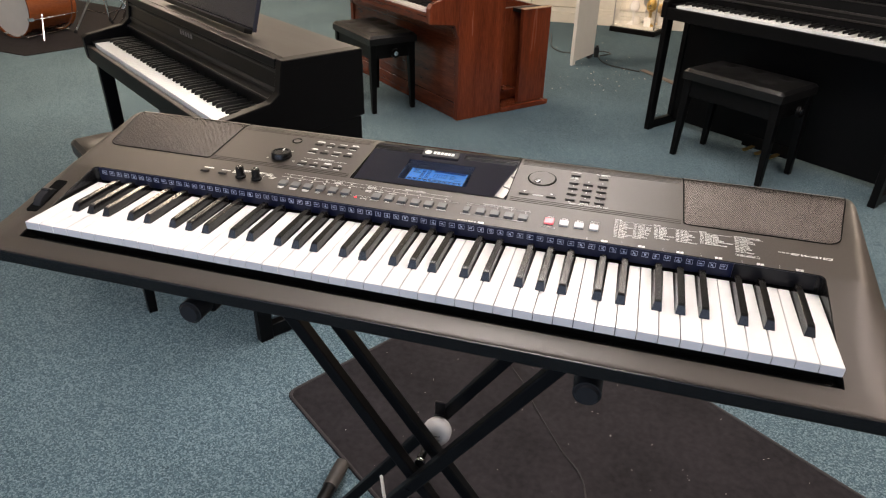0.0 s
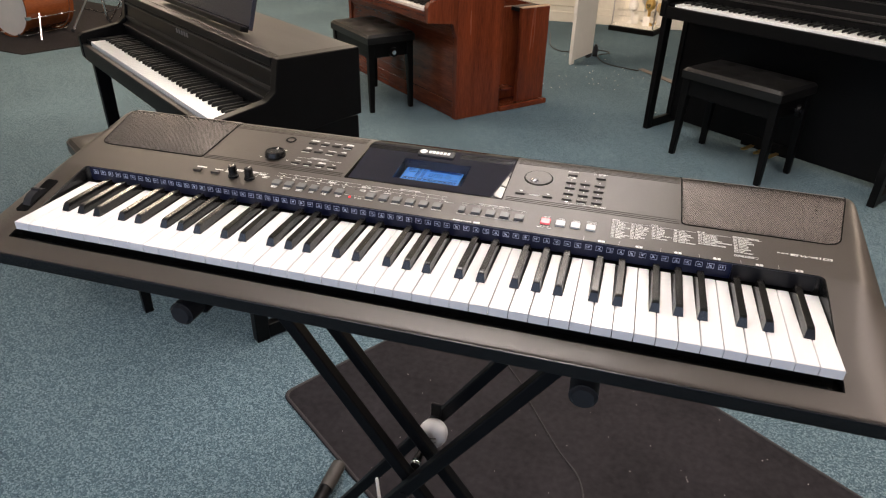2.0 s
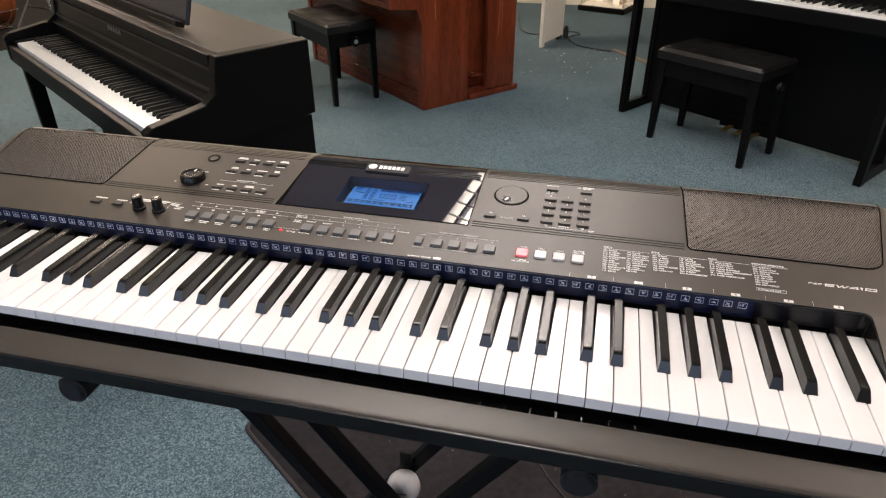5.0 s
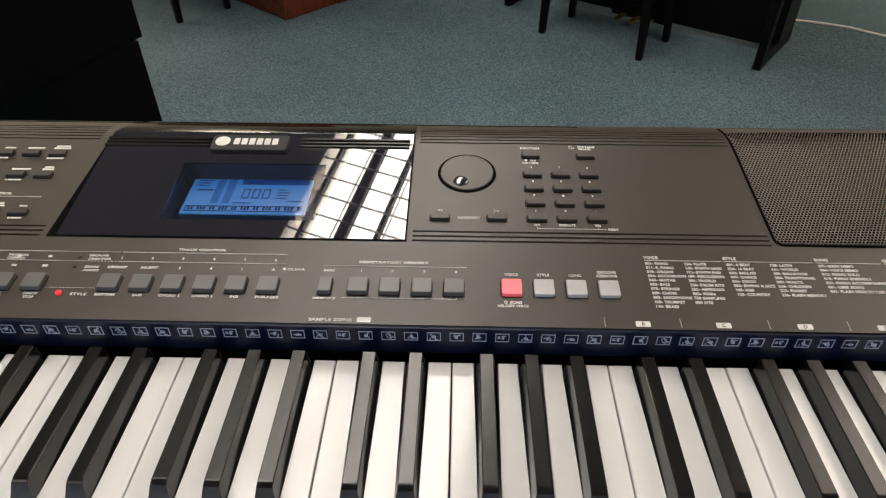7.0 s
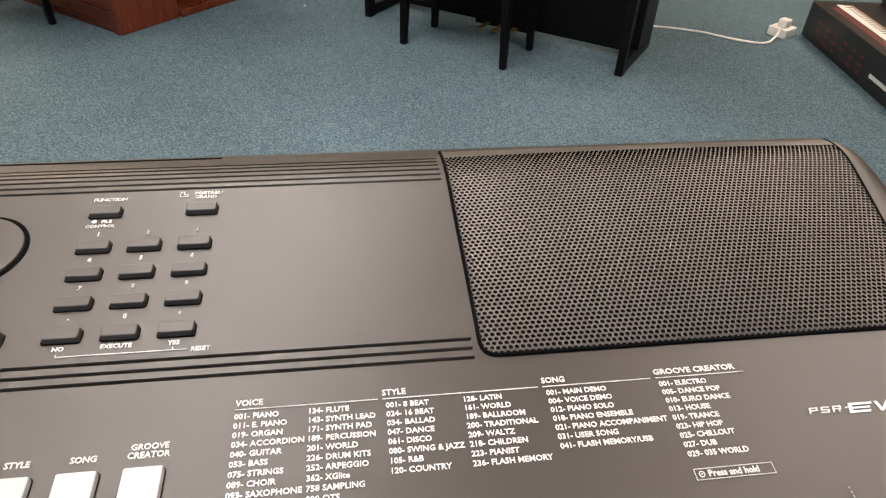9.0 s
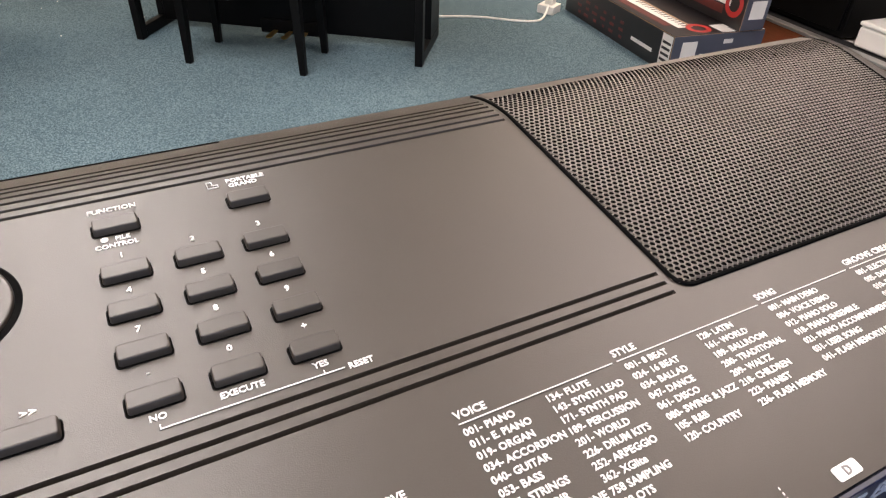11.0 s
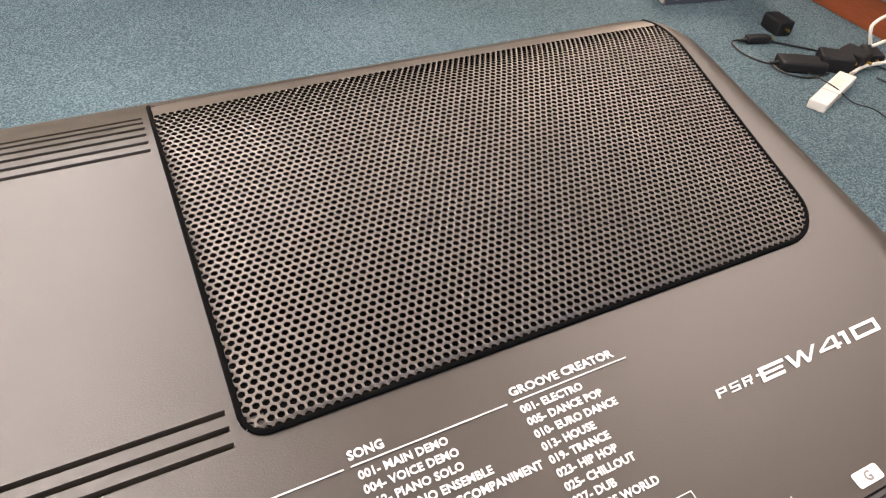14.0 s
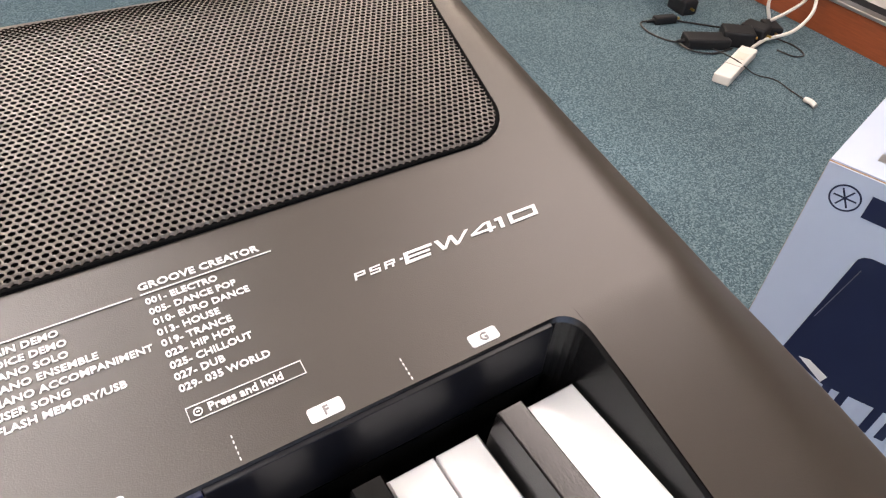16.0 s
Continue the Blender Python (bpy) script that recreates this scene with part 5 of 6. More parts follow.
def digital_piano(label, kz=0.74, top=0.905, D=0.445, W=1.37, desk=True, sides=True):
    """Console digital piano, origin on the floor at the left front leg; x to its right, y to its back."""
    ob = thing("digital_piano", label, "piano")
    arm = [(-0.028, kz - 0.070), (-0.030, kz + 0.016), (-0.012, kz + 0.028), (0.13, kz + 0.052), (0.160, kz + 0.075), (0.172, top - 0.02), (0.178, top), (D, top), (D, kz - 0.04), (0.10, kz - 0.075)]
    for x in (0.0, W - 0.035):
        side = part("side_panel", extrude(B(), arm, "x", x, x + 0.035, 0.003), M_SATIN, ob)
        part("lower_side", box(B(), x + 0.002, x + 0.033, 0.215, D - 0.012, 0.055, kz - 0.045, 0.002), M_SATIN, ob)
        part("leg", extrude(B(), [(0.0, 0.0), (0.045, 0.0), (0.055, kz - 0.07), (-0.0, kz - 0.07)], "x", x, x + 0.035, 0.003), M_SATIN, ob)
        part("foot_bar", box(B(), x + 0.001, x + 0.034, 0.046, D - 0.01, 0.004, 0.055, 0.003), M_SATIN, ob)
    a, b = 0.036, W - 0.036
    part("key_slip", box(B(), a, b, -0.026, -0.006, kz - 0.075, kz - 0.012, 0.003), M_SATIN, ob)
    part("key_bed", box(B(), a, b, -0.005, 0.40, kz - 0.075, kz - 0.025, 0.002), M_SATIN, ob)
    part("key_block", box(B(), a, a + 0.036, -0.004, 0.160, kz - 0.024, kz + 0.004, 0.002), M_SATIN, ob)
    part("key_block", box(B(), b - 0.036, b, -0.004, 0.160, kz - 0.024, kz + 0.004, 0.002), M_SATIN, ob)
    piano_keys(ob, (a + b) / 2 - 26 * 0.02357, 0.000, kz)
    part("key_back", box(B(), a, b, 0.152, 0.164, kz - 0.02, kz + 0.040, 0.002), M_SATIN, ob)
    part("fallboard", extrude(B(), [(0.165, kz + 0.020), (0.150, kz + 0.050), (0.166, kz + 0.060), (0.178, top - 0.030), (0.200, top - 0.030), (0.200, kz + 0.02)], "x", a, b, 0.002), M_SATIN, ob)
    part("top_rail", box(B(), a, b, 0.172, 0.200, top - 0.028, top - 0.001, 0.003), M_SATIN, ob)
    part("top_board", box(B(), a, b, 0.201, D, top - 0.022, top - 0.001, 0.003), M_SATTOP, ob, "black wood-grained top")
    bm = B()
    for k in range(5):
        box(bm, W / 2 - 0.06 + k * 0.024, W / 2 - 0.044 + k * 0.024, 0.1695, 0.1705, kz + 0.106, kz + 0.122)
    bm.transform(Matrix.Translation((-0.03, 0.0035, 0)))
    part("maker_mark", bm, M_GREY, ob, "row of small grey blocks")
    # ribs in a paler colour than the fallboard, to show as lit lines
    part("fallboard_lit_rib", extrude(B(), [(0.164, kz + 0.070), (0.168, kz + 0.070), (0.1705, kz + 0.080), (0.1655, kz + 0.080)], "x", a, b), M_SATTOP, ob)
    part("fallboard_lit_rib", box(B(), a, b, 0.1705, 0.1765, top - 0.040, top - 0.033, 0.001), M_SATTOP, ob)
    part("fallboard_lit_rib", box(B(), a, b, 0.1465, 0.1525, kz + 0.042, kz + 0.050, 0.001), M_SATTOP, ob)
    if desk:
        dk = part("music_desk", box(B(), -0.36, 0.36, -0.007, 0.007, 0.0, 0.30, 0.004), M_DESK, ob, "blue-black music desk", m=pose(W / 2, 0.255, top + 0.012, -17))
        part("desk_ledge", box(B(), -0.36, 0.36, -0.035, -0.0075, -0.008, 0.008, 0.003), M_SATIN, dk)
    part("back_panel", box(B(), a, b, D - 0.025, D - 0.010, kz - 0.02, top - 0.023), M_SATIN, ob)
    part("kick_panel", box(B(), a, b, 0.220, 0.240, 0.035, kz - 0.076, 0.002), M_SATIN, ob)
    bx = part("pedal_box", box(B(), W / 2 - 0.15, W / 2 + 0.15, 0.205, 0.219, 0.02, 0.085, 0.004), M_SATIN, ob)
    for k in (-1, 0, 1):
        part("pedal", extrude(B(), [(-0.011, 0.1), (0.011, 0.1), (0.014, 0.0), (0.0, -0.015), (-0.014, 0.0)], "z", 0.030, 0.036, 0.001), M_BRASS, bx, "brass pedal", m=Matrix.Translation((W / 2 + k * 0.075, 0.110, 0)))
    return ob


lp = digital_piano("satin black digital piano with raised music desk")
ANG1 = -34.0
d1 = Vector((math.cos(radians(ANG1)), math.sin(radians(ANG1)), 0))
o1 = Vector((-0.772, 0.869, 0)) - d1 * 1.37
put(lp, o1.x, o1.y, ANG1)
rp = digital_piano("black digital piano with music desk and brass pedals", desk=False)
put(rp, 0.390, 3.495, -37.0)

b1 = bench("black vinyl piano bench with square legs beside the black piano")
put(b1, -1.372, 1.183, ANG1)
b2 = copy_thing(b1, pose(0, 0, 0))
tagged(b2, "black vinyl piano bench before the black digital piano")
put(b2, 0.854, 3.056, -37.8)
b3 = copy_thing(b1, pose(0, 0, 0))
tagged(b3, "black vinyl piano bench before the mahogany piano")
put(b3, -1.395, 3.488, -42.0)

# mahogany piano: origin on the floor at the front corner of its end panel; x to its right
wp = thing("upright_piano", "mahogany upright piano with panelled lower front", "piano")
put(wp, -0.750, 3.242, -40.5)
WL = 1.46
part("end_panel", box(B(), -0.045, 0.0, 0.0, 0.34, 0.0, 1.12, 0.004), M_WOOD, wp)
part("end_panel", box(B(), -WL, -WL + 0.045, 0.0, 0.34, 0.0, 1.12, 0.004), M_WOOD, wp)
part("plinth", box(B(), -WL + 0.046, -0.046, 0.008, 0.030, 0.0, 0.10, 0.003), M_WOODX, wp)
part("knee_panel", box(B(), -WL + 0.046, -0.046, 0.012, 0.034, 0.102, 0.60, 0.003), M_WOODX, wp)
part("knee_rail", box(B(), -WL + 0.046, -0.046, 0.000, 0.032, 0.50, 0.60, 0.004), M_WOODX, wp)
part("key_bed", box(B(), -WL + 0.045, -0.045, -0.200, 0.30, 0.605, 0.640, 0.004), M_WOODX, wp)
part("key_slip", box(B(), -WL + 0.05, -0.040, -0.203, -0.182, 0.6405, 0.662, 0.004), M_WOODX, wp)
for x in (-WL + 0.002, -0.044):
    part("key_cheek", extrude(B(), [(-0.207, 0.606), (-0.207, 0.690), (-0.190, 0.715), (-0.03, 0.760), (-0.002, 0.79), (-0.002, 0.50), (-0.03, 0.585)], "x", x, x + 0.042, 0.004), M_WOOD, wp)
piano_keys(wp, -WL / 2 - 26 * 0.02357, -0.180, 0.672)
part("fallboard", box(B(), -WL + 0.05, -0.05, -0.03, -0.01, 0.68, 0.86, 0.004), M_WOODX, wp)
part("upper_panel", box(B(), -WL + 0.046, -0.046, 0.01, 0.03, 0.86, 1.11, 0.003), M_WOODX, wp)
part("lid", box(B(), -WL - 0.012, 0.012, -0.015, 0.36, 1.122, 1.142, 0.004), M_WOODX, wp)
part("back_frame", box(B(), -WL + 0.046, -0.046, 0.30, 0.335, 0.0, 1.11), M_WOODX, wp)
# low open cabinet behind it
wc = thing("wooden_cabinet", "low mahogany cabinet with open side and raw top edge", "cabinet")
put(wc, -0.750, 3.242, -40.5)
part("base", extrude(B(), [(-0.50, 0.345), (0.012, 0.345), (0.012, 0.742), (-0.50, 0.742)], "z", 0.0, 0.035, 0.006), M_WOODX, wc)
part("end_panel", box(B(), -0.050, -0.020, 0.503, 0.728, 0.036, 0.628, 0.002), M_WOOD, wc)
part("top_edge", box(B(), -0.052, -0.018, 0.501, 0.730, 0.6285, 0.634, 0.001), M_WOODIN, wc, "pale worn top edge")
part("back_panel", box(B(), -0.49, -0.051, 0.708, 0.728, 0.036, 0.62), M_WOODX, wc)
part("inner_panel", box(B(), -0.16, -0.13, 0.35, 0.706, 0.036, 0.625), M_WOOD, wc)
part("ledge", box(B(), -0.129, -0.052, 0.40, 0.500, 0.12, 0.13), M_WOODX, wc)
part("rail", box(B(), -0.129, -0.052, 0.66 - 0.16, 0.70, 0.605, 0.627), M_SATIN, wc)

# white standing panel
bm = extrude(B(), [(-0.240, 4.896), (-0.213, 4.884), (-0.079, 5.240), (-0.107, 5.251)], "z", 0.03, 2.1, 0.002)
pn = solo("standing_panel", bm, M_BOARD, "tall white laminate display panel standing on the carpet", "panel")
part("foot", extrude(B(), [(-0.236, 4.898), (-0.217, 4.888), (-0.198, 4.933), (-0.218, 4.943)], "z", 0.0, 0.032), M_BOARD, pn)
part("foot", extrude(B(), [(-0.129, 5.180), (-0.108, 5.170), (-0.083, 5.235), (-0.104, 5.245)], "z", 0.0, 0.032), M_RUBBER, pn)
solo("cable", tube(B(), [(-0.56, 6.05, 0.006), (-0.539, 5.953, 0.006), (-0.477, 5.522, 0.006), (-0.377, 5.331, 0.005), (-0.276, 5.309, 0.005), (-0.13, 5.29, 0.005), (-0.035, 5.46, 0.005), (0.06, 5.40, 0.005), (-0.03, 5.27, 0.005), (0.01, 5.10, 0.005), (0.075, 4.994, 0.005), (0.181, 4.931, 0.005), (0.324, 4.867, 0.005)], 0.005), M_KCABLE, "black cable lying on the carpet", "cable")
solo("mains_plug", box(box(B(), -0.075, -0.035, 5.235, 5.270, 0.0, 0.085, 0.006), -0.066, -0.044, 5.240, 5.265, 0.0855, 0.100, 0.003), M_RUBBER, "black mains plug standing on end on the carpet", "plug")
bm = extrude(B(), [(0.318, 4.93), (0.36, 4.96), (0.92, 4.24), (0.87, 4.20)], "z", 0.0, 0.006, 0.002)
solo("cable_cover", bm, mat("brown_cover_strip", (0.16, 0.125, 0.10), 0.6, var=0.15, scale=30), "flat brown floor cable cover", "cable cover")

# back wall: low cream counter with green panels and glass case
ct = thing("wall_counter", "cream panelled counter along the wall with green insets", "counter")
part("skirting", box(B(), -0.95, 1.9, 6.66, 6.70, 0.0, 0.10, 0.004), M_TRIM, ct)
part("carcass", box(B(), -0.95, 1.9, 6.70, 7.30, 0.0, 0.90), M_TRIM, ct)
for x in (-0.95, -0.03, 0.62, 1.2, 1.82):
    part("stile", box(B(), x, x + 0.075, 6.655, 6.70, 0.10, 0.90, 0.003), M_TRIM, ct)
part("rail", box(B(), -0.95, 1.9, 6.675, 6.699, 0.101, 0.15, 0.003), M_TRIM, ct)
for x in (-0.87, 0.05, 0.70, 1.28):
    part("inset", box(B(), x, x + 0.52, 6.682, 6.698, 0.16, 0.62), M_WALL, ct)
    part("green_inset", box(B(), x, x + 0.52, 6.682, 6.698, 0.63, 0.85), M_GREEN, ct, "green baize strip")
part("worktop", box(B(), -0.98, 1.93, 6.62, 7.32, 0.90, 0.94, 0.006), M_TRIM, ct)
setting("baseboard", box(B(), X0, X1, 7.50, 7.549, 0.0, 0.12, 0.004), M_TRIM, "cream painted skirting board", "skirting")
gc = thing("glass_display_case", "glass showcase with brass and white ornaments on dark base", "display case")
put(gc, 0.0, 6.42, -20)
part("base", box(B(), -0.02, 0.45, -0.02, 0.60, 0.0, 0.05, 0.006), M_SATIN, gc)
part("floor_board", box(B(), 0.0, 0.43, 0.0, 0.58, 0.051, 0.056), M_TRIM, gc)
for box_ in ((0.0, 0.43, 0.0, 0.005), (0.0, 0.43, 0.575, 0.58), (0.0, 0.005, 0.006, 0.574), (0.425, 0.43, 0.006, 0.574)):
    g = part("pane", box(B(), *box_, 0.057, 0.95), M_GLASSC, gc)
    g.visible_shadow = False
for a, b in ((0, 0), (0.42, 0), (0, 0.57), (0.42, 0.57)):
    part("post", box(B(), a, a + 0.01, b, b + 0.01, 0.057, 0.96), M_ALU, gc)
part("top", box(B(), -0.01, 0.44, -0.01, 0.59, 0.961, 0.985, 0.004), M_TRIM, gc)
for k, (a, b, h, m_) in enumerate(((0.30, 0.20, 0.26, M_BRASS), (0.36, 0.34, 0.20, M_BRASS), (0.13, 0.20, 0.22, M_HEAD), (0.20, 0.36, 0.30, M_ALU))):
    o = thing("ornament", ("small brass ornament in the glass case", "small brass ornament in the glass case", "white ornament in the glass case", "silver ornament in the glass case")[k], "ornament", "ornaments")
    o.parent = None
    o.matrix_world = pose(0.0, 6.42, 0.0565, 0, 0, -20) @ pose(a, b, 0, 0, 0, 30 * k)
    part("body", lathe(B(), [(0.05, 0), (0.045, 0.01), (0.016, 0.03), (0.014, h * 0.5), (0.045, h * 0.62), (0.050, h * 0.8), (0.03, h)], 20), m_, o)
    part("plaque", box(B(), -0.035, 0.035, -0.056, -0.050, 0.0, 0.09, 0.003), M_HEAD, o)

# ---- drum kit on a dark rug ----
bm = extrude(B(), [(-4.50, 3.62), (-4.26, 4.12), (-4.05, 5.3), (-6.2, 5.9), (-6.5, 4.0), (-5.4, 3.75)], "z", 0.0005, 0.007, 0.002)
solo("drum_rug", bm, M_MAT, "dark rug under the drum kit", "rug")
dr = thing("bass_drum", "brown lacquered bass drum with white head", "drum")
dr.matrix_world = pose(-5.05, 4.32, 0.295, 0, 0, -8)


def hoop(y, r, w, m_, nm, lab=""):
    t = bmesh.new()
    n = 48
    R = [[t.verts.new((rr * math.cos(2 * math.pi * k / n), yy, rr * math.sin(2 * math.pi * k / n))) for k in range(n)] for rr, yy in ((r, y), (r, y + w), (r - 0.012, y + w), (r - 0.012, y))]
    for a in range(4):
        for k in range(n):
            t.faces.new((R[a][k], R[a][(k + 1) % n], R[(a + 1) % 4][(k + 1) % n], R[(a + 1) % 4][k]))
    return part(nm, t, m_, dr, lab)


hoop(-0.20, 0.272, 0.40, M_DRUM, "shell")
hoop(-0.235, 0.290, 0.034, M_DRUM, "hoop")
hoop(0.20, 0.290, 0.034, M_DRUM, "hoop")
part("drum_head", cyl(B(), (0, -0.218, 0), (0, -0.212, 0), 0.277, n=48), M_HEAD, dr, "white drum head")
for k in range(8):
    a = 2 * math.pi * (k + 0.5) / 8
    lug = part("tension_rod", cyl(B(), (0.300 * math.cos(a), -0.24, 0.300 * math.sin(a)), (0.300 * math.cos(a), 0.24, 0.300 * math.sin(a)), 0.004, n=8), M_CHROME, dr)
    part("claw", box(B(), 0.287 * math.cos(a) - 0.016, 0.287 * math.cos(a) + 0.016, -0.246, -0.205, 0.287 * math.sin(a) - 0.016, 0.287 * math.sin(a) + 0.016, 0.004), M_CHROME, lug)
for s in (-1, 1):
    part("spur", cyl(B(), (s * 0.25, -0.1, -0.08), (s * 0.36, -0.22, -0.283), 0.008, n=10), M_CHROME, dr)


def cymbal_stand(x, y, lab, deg):
    o = thing("cymbal_stand", lab, "stand", "drum stands")
    put(o, x, y, deg, 0.007)
    part("pole", cyl(B(), (0, 0, 0.10), (0, 0, 1.0), 0.011), M_CHROME, o)
    part("collar", cyl(B(), (0, 0, 0.42), (0, 0, 0.47), 0.020), M_CHROME, o)
    for k in range(3):
        a = 2 * math.pi * k / 3
        leg = part("leg", bar((0.015 * math.cos(a), 0.015 * math.sin(a), 0.44), (0.34 * math.cos(a), 0.34 * math.sin(a), 0.012), 0.020, 0.005), M_CHROME, o)
        part("brace", bar((0.013 * math.cos(a), 0.013 * math.sin(a), 0.13), (0.20 * math.cos(a), 0.20 * math.sin(a), 0.19), 0.014, 0.004), M_CHROME, o)
        part("rubber_foot", cyl(B(), (0.335 * math.cos(a), 0.335 * math.sin(a), 0.0), (0.345 * math.cos(a), 0.345 * math.sin(a), 0.03), 0.014), M_RUBBER, leg)
    part("cymbal", lathe(B(), [(0.004, 1.0), (0.03, 0.995), (0.06, 0.978), (0.20, 0.955), (0.198, 0.952), (0.06, 0.972), (0.02, 0.985)], 32), M_BRASS, o)
    return o


cymbal_stand(-4.62, 4.75, "chrome cymbal stand with braced tripod legs", 10)
cymbal_stand(-4.25, 4.80, "chrome stand with braced tripod legs on the rug", 50)
cymbal_stand(-4.42, 5.05, "chrome snare stand with crossed legs on the rug", 85)

# ---- cartons, leads and plinth by the side wall ----


def carton(label, w, l, h, side, end, topm):
    """Keyboard carton, origin on its underside at the near left corner; x across its end, y along."""
    o = thing("keyboard_carton", label, "box", "cartons")
    part("carcass", box(B(), 0.001, w - 0.001, 0.001, l - 0.001, 0.0, h - 0.001, 0.002), M_CARD_E, o)
    sd = part("long_side", box(B(), -0.001, 0.0008, 0.002, l - 0.002, 0.002, h - 0.003), side, o)
    en = part("end_flap", box(B(), 0.003, w - 0.002, -0.001, 0.0008, 0.002, h - 0.003), end, o)
    tp = part("top_flap", box(B(), 0.002, w - 0.002, 0.002, l - 0.002, h - 0.0012, h + 0.001), topm, o)
    return o, sd, en, tp


def red_carton(label, x, y, z, deg, w=0.36, l=1.02, h=0.155, pale=True):
    o, sd, en, tp = carton(label, w, l, h, M_CARD_K, M_CARD_G, M_CARD_K)
    o.matrix_world = pose(x, y, z, 0, 0, deg)
    # keyboard picture on the top
    part("printed_keys", box(B(), 0.085, 0.150, 0.10, l - 0.06, h + 0.001, h + 0.0016), M_HEAD, tp, "printed row of white keys")
    for k in range(30):
        part("printed_key", box(B(), 0.118, 0.150, 0.115 + k * 0.028, 0.125 + k * 0.028, h + 0.0016, h + 0.0020), M_CARD_K, tp)
    part("printed_body", box(B(), 0.155, 0.165, 0.10, l - 0.06, h + 0.001, h + 0.0016), M_WOODIN, tp)
    part("printed_panel", box(B(), 0.04, 0.078, 0.14, l - 0.1, h + 0.001, h + 0.0016), M_CARD_D, tp)
    if pale:
        part("printed_corner", box(B(), w * 0.52, w - 0.003, 0.004, 0.105, h + 0.001, h + 0.0014), M_HEAD, tp)
    t = ring(B(), 0.10 if not pale else w * 0.36, 0.075, 0.034, 0.058, h + 0.0014, h + 0.0020, 40)
    part("printed_ring", t, M_CARD_R, tp, "printed red ring")
    for k in range(5):
        part("printed_bar", box(B(), -0.0016, -0.0012, 0.012, 0.075, 0.020 + k * 0.026, 0.032 + k * 0.026), M_CARD_K, sd)
    part("printed_patch", box(B(), -0.0012, -0.0010, 0.004, 0.082, 0.006, h - 0.006), M_HEAD, sd)
    part("printed_bars", box(B(), -0.0016, -0.0012, 0.14, 0.32, 0.055, 0.072), M_HEAD, sd, "pale printed bar")
    q = random.Random(3)
    for k in range(6):
        for r in range(3):
            a = 0.40 + k * 0.085
            part("printed_picture", box(B(), -0.0016, -0.0012, a, a + q.uniform(0.02, 0.055), 0.030 + r * 0.034, 0.044 + r * 0.034), M_CARD_D, sd)
    part("sticker", box(B(), 0.05, 0.13, -0.0016, -0.0010, 0.02, h - 0.03), M_HEAD, en, "white sticker")
    for k in range(5):
        part("mark_block", box(B(), 0.155 + k * 0.022, 0.171 + k * 0.022, -0.0016, -0.0010, 0.060, 0.082), M_HEAD, en)
    part("printed_bars", box(B(), 0.27, 0.32, -0.0016, -0.0010, h - 0.05, h - 0.03), M_HEAD, en)
    return o


red_carton("black and red keyboard carton lying on the carpet", 2.475, 2.180, 0.0, -9.0, 0.49, 1.00, 0.172)
up = red_carton("black and red keyboard carton standing on edge on another carton", 0, 0, 0, 0.0, 0.44, 1.0, 0.13, False)
up.matrix_world = pose(2.800, 2.118, 0.175, 0, 0, -9.0) @ Matrix(((0, 0, -1, 0.13), (0, 1, 0, 0), (1, 0, 0, 0), (0, 0, 0, 1)))
# white carton standing on its long side
L, HC = 1.25, 0.54
oc, sd, en, tp = carton("white and blue keyboard carton standing on its long side", 0.30, L, HC, M_CARD_W, M_CARD_W, M_CARD_W)
oc.matrix_world = pose(1.391 + 0.2588 * L, 0.451 - 0.9659 * L, 0.0, 0, 0, 15.0)
t = ring(B(), 0, 0, 0.0205, 0.0232, 0, 0.0006, 40)
for k in range(3):
    box(t, -0.017, 0.017, -0.0013, 0.0013, 0, 0.0006)
    t.transform(Matrix.Rotation(radians(60), 4, "Z"))
t.transform(Matrix(((0, 0, -1, -0.0012), (-1, 0, 0, L - 0.046), (0, 1, 0, 0.491), (0, 0, 0, 1))))
part("maker_mark", t, M_INK, sd, "dark ring mark")
for k in range(6):
    part("mark_block", box(B(), -0.0018, -0.0012, L - 0.116 - k * 0.048, L - 0.078 - k * 0.048, 0.472, 0.512), M_INK, sd)


def on_face(pts, x0=-0.0018, x1=-0.0012):
    """A flat shape on the long side; pts: distance from the near end, height."""
    return extrude(B(), [(L - a, z) for a, z in pts], "x", x0, x1)


part("printed_instrument", on_face([(0.081, 0.160), (0.106, 0.402), (0.112, 0.410), (0.122, 0.414), (0.95, 0.440), (0.95, 0.250), (0.170, 0.131), (0.095, 0.152)]), M_INK, sd, "printed picture of a dark keyboard")
part("printed_line", on_face([(0.118, 0.386), (0.1195, 0.386), (0.099, 0.262), (0.0975, 0.262)], -0.0021, -0.0018), M_ALU, sd)
part("printed_patch", on_face([(0.085, 0.154), (0.128, 0.142), (0.138, 0.098), (0.118, 0.108)], -0.0021, -0.0012), M_HEAD, sd)
part("printed_patch", on_face([(0.112, 0.163), (0.130, 0.168), (0.168, 0.152), (0.163, 0.134)], -0.0021, -0.0018), M_HEAD, sd)
for k in range(24):
    a, z = 0.152 + k * 0.0275, 0.128 + k * 0.0045
    part("printed_key", on_face([(a, z), (a + 0.0245, z + 0.004), (a + 0.0245, z - 0.118), (a, z - 0.122)]), M_CARD_W, sd)
    if k % 7 not in (2, 6):
        part("printed_black_key", on_face([(a + 0.0175, z + 0.003), (a + 0.032, z + 0.006), (a + 0.032, z - 0.060), (a + 0.0175, z - 0.063)], -0.0022, -0.0018), M_INK, sd)
part("printed_bars", box(B(), 0.05, 0.075, L - 0.075, L - 0.055, HC + 0.001, HC + 0.0016), M_ALU, tp)

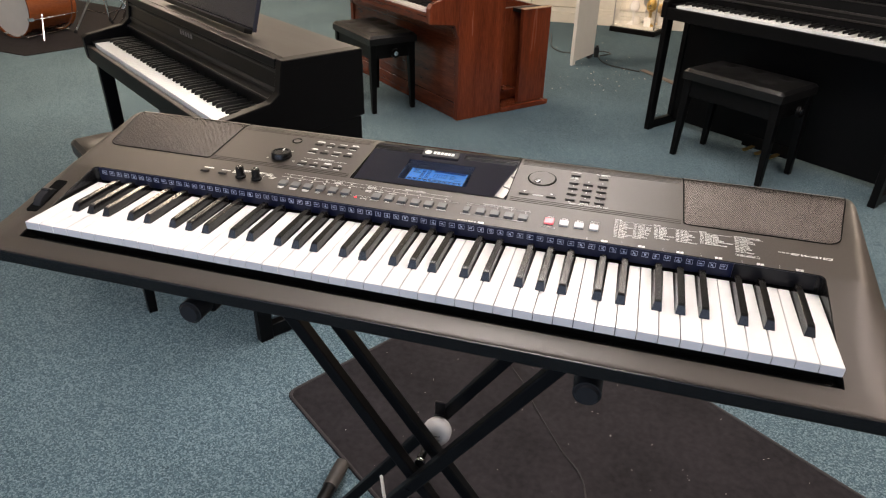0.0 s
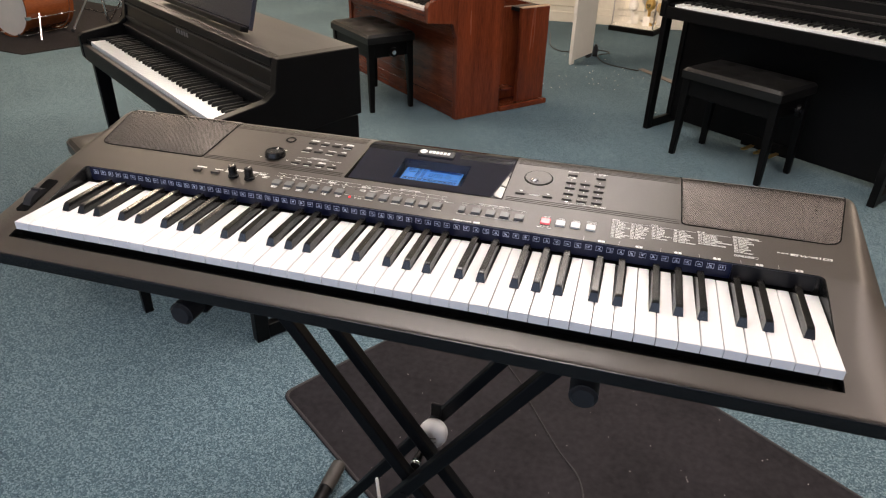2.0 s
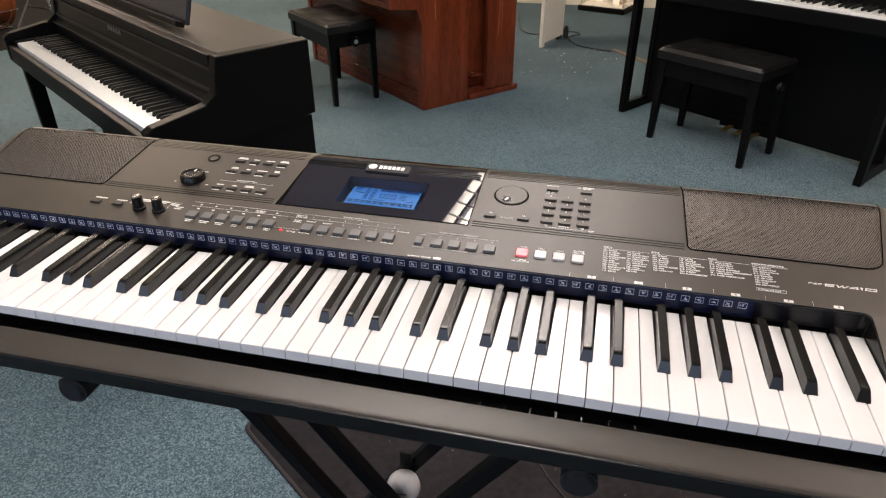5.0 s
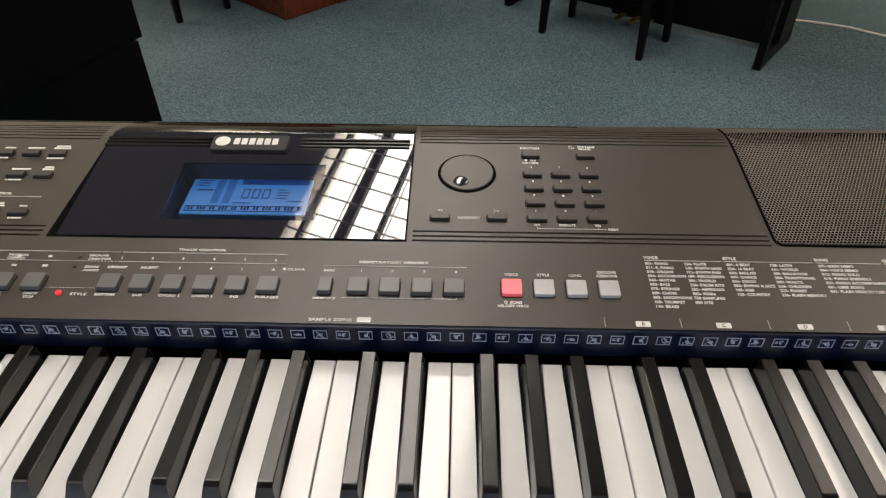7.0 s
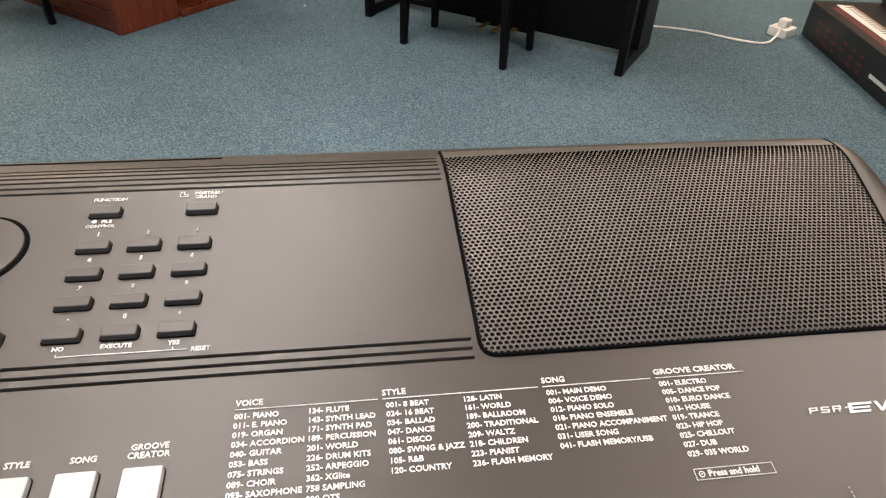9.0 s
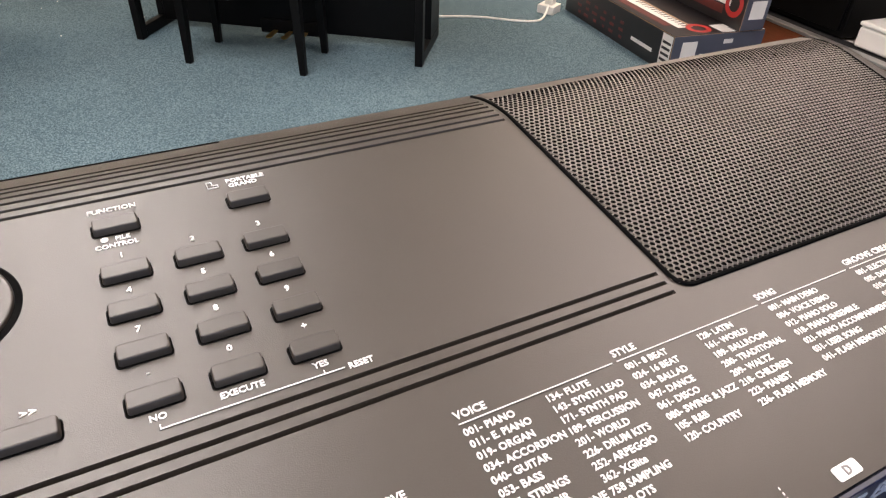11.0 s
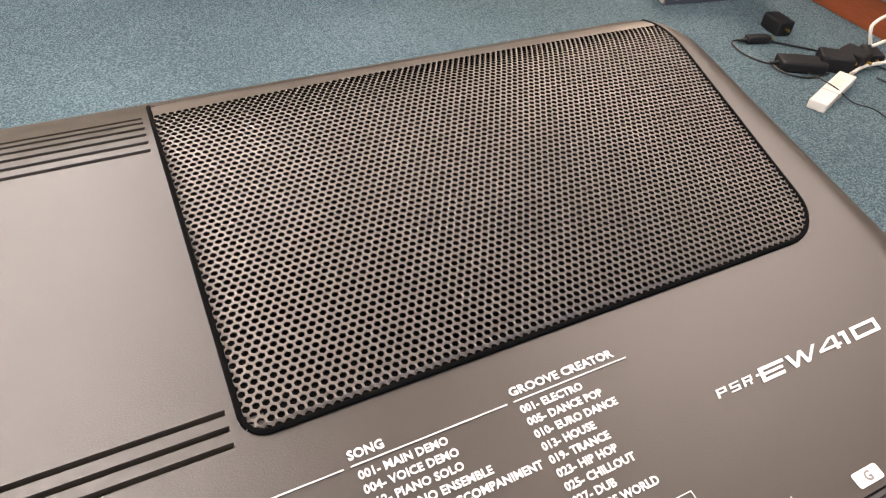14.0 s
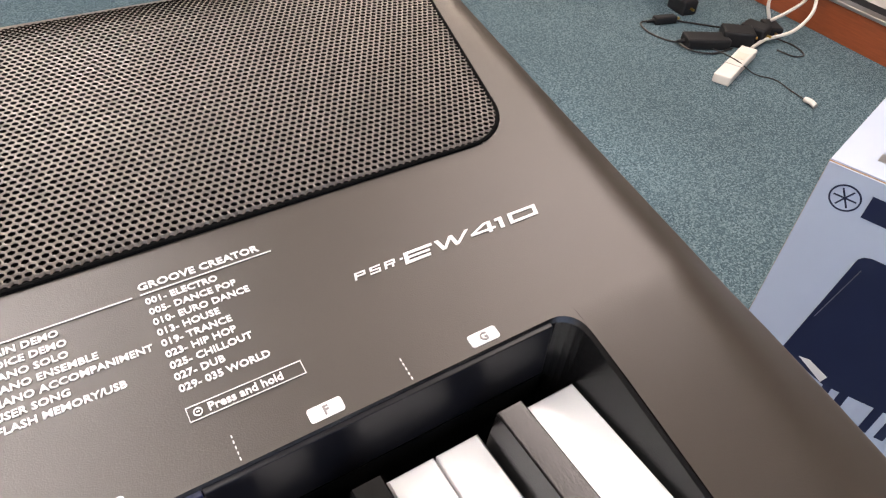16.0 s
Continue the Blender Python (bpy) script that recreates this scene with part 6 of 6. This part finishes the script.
pl = thing("display_plinth", "low plinth with orange-brown wooden fascia and aluminium edge", "plinth", kind="")
put(pl, 3.095, 1.2, -6.0)
part("fascia", box(B(), 0.0, 0.025, -1.2, 1.6, 0.0, 0.13, 0.002), M_FASCIA, pl)
part("deck", box(B(), 0.026, 1.15, -1.2, 1.6, 0.0, 0.128), M_BOARD, pl)
part("edge_trim", box(B(), -0.010, 0.036, -1.2, 1.6, 0.1305, 0.146, 0.003), M_ALU, pl, "aluminium edge trim")
part("mat_strip", box(B(), 0.037, 0.11, -1.2, 1.6, 0.1305, 0.142, 0.002), M_RUBBER, pl)
ca = thing("black_cabinet", "large black cabinet standing on the plinth", "cabinet")
put(ca, 3.265, 1.93, -6.0, 0.143)
part("body", box(B(), 0.0, 0.9, 0.0, 0.95, 0.0, 0.9, 0.006), M_SATIN, ca)
part("door", box(B(), -0.018, -0.001, 0.02, 0.93, 0.03, 0.87, 0.003), M_SATIN, ca)
wb = thing("white_storage_box", "white cardboard box on the plinth", "box")
put(wb, 3.180, 1.425, -6.0, 0.147)
part("body", box(B(), 0, 0.28, 0, 0.42, 0, 0.09, 0.012, 3), M_HEAD, wb)
part("lid", box(B(), -0.004, 0.284, -0.004, 0.424, 0.091, 0.112, 0.008), M_HEAD, wb)

# leads and adaptors on the carpet
solo("cable", tube(B(), [(1.80, 3.30, 0.006), (1.92, 3.275, 0.006), (2.09, 3.20, 0.006), (2.21, 3.10, 0.006), (2.31, 3.04, 0.006), (2.38, 3.045, 0.006), (2.44, 3.09, 0.02), (2.48, 3.13, 0.05)], 0.006), M_WCABLE, "white mains lead lying on the carpet", "cable")
so = thing("socket_box", "small cream socket box on the carpet", "socket")
put(so, 2.51, 3.16, 30)
part("body", box(B(), -0.05, 0.05, -0.05, 0.05, 0, 0.045, 0.004), M_WCABLE, so)
part("plug", box(B(), -0.03, 0.02, -0.03, 0.02, 0.046, 0.085, 0.006), M_WCABLE, so)
ps = thing("extension_socket", "white extension socket strip on the carpet", "socket strip")
put(ps, 2.536, 1.357, -69)
part("body", box(B(), -0.031, 0.031, -0.148, 0.148, 0.0, 0.034, 0.005), M_HEAD, ps)
part("seam", box(B(), -0.0315, 0.0315, -0.042, -0.039, 0.002, 0.0348), M_ALU, ps)
part("outlet", box(B(), -0.020, 0.020, 0.02, 0.08, 0.0342, 0.0352), M_TRIM, ps)
for x, y, dg, w, l, h in ((2.590, 1.545, 62, 0.085, 0.17, 0.040), (2.715, 1.505, 50, 0.090, 0.12, 0.060), (2.815, 1.500, 15, 0.080, 0.10, 0.06), (2.925, 1.505, -30, 0.06, 0.10, 0.04), (2.600, 1.768, 75, 0.04, 0.10, 0.03), (2.760, 1.825, -10, 0.07, 0.11, 0.06)):
    ad = thing("power_adaptor", "black mains adaptor lying among its leads", "adaptor", "power adaptors")
    put(ad, x, y, dg)
    part("body", box(B(), -w / 2, w / 2, -l / 2, l / 2, 0.0, h, 0.008), M_RUBBER, ad)
    part("strain_relief", cyl(B(), (0, l / 2 - 0.003, h / 2), (0, l / 2 + 0.03, h / 2 - 0.004), 0.008, 0.005, 12), M_RUBBER, ad)
    part("pin", box(B(), -0.004, 0.004, -l / 2 - 0.018, -l / 2, h / 2 - 0.004, h / 2 + 0.004), M_BRASS, ad)
for pts, r, lab in (
    ([(2.555, 1.785, 0.012), (2.500, 1.800, 0.006), (2.470, 1.72, 0.004), (2.49, 1.63, 0.004), (2.545, 1.585, 0.006)], 0.0035, "black adaptor lead curling on the carpet"),
    ([(2.65, 1.755, 0.006), (2.74, 1.66, 0.005), (2.80, 1.60, 0.006), (2.83, 1.55, 0.03)], 0.0035, "black adaptor lead on the carpet"),
    ([(2.66, 1.47, 0.006), (2.56, 1.475, 0.005), (2.490, 1.520, 0.012), (2.505, 1.600, 0.010), (2.60, 1.62, 0.006), (2.72, 1.59, 0.006), (2.80, 1.56, 0.010)], 0.0035, "black lead coiled on the carpet"),
    ([(2.58, 1.50, 0.010), (2.535, 1.410, 0.036), (2.530, 1.345, 0.037), (2.570, 1.29, 0.004), (2.605, 1.23, 0.003), (2.588, 1.15, 0.003), (2.570, 1.090, 0.008)], 0.0022, "thin black lead with a white connector"),
    ([(2.88, 1.45, 0.012), (2.91, 1.38, 0.004), (2.88, 1.31, 0.004), (2.83, 1.315, 0.004), (2.81, 1.38, 0.006)], 0.0030, "black lead on the carpet"),
):
    solo("cable", tube(B(), pts, r), M_KCABLE, lab, "cable")
cn = tube(B(), [(2.567, 1.082, 0.010), (2.562, 1.057, 0.014), (2.558, 1.036, 0.010)], 0.0095, 10)
solo("connector", cn, M_HEAD, "small white plug end on the carpet", "plug")
for pts in ([(2.705, 1.42, 0.02), (2.82, 1.445, 0.02), (2.91, 1.405, 0.05), (2.985, 1.40, 0.11), (3.04, 1.44, 0.17), (3.14, 1.47, 0.160), (3.24, 1.50, 0.15)], [(2.93, 1.52, 0.045), (2.985, 1.495, 0.08), (3.03, 1.475, 0.12), (3.06, 1.47, 0.175), (3.15, 1.52, 0.160), (3.24, 1.54, 0.15)],
            [(2.93, 1.53, 0.05), (2.92, 1.545, 0.09), (2.93, 1.555, 0.12), (2.98, 1.545, 0.15), (3.05, 1.52, 0.158), (3.17, 1.50, 0.150)]):
    solo("cable", tube(B(), pts, 0.0068), M_WCABLE, "white lead looping over the plinth edge", "cable")
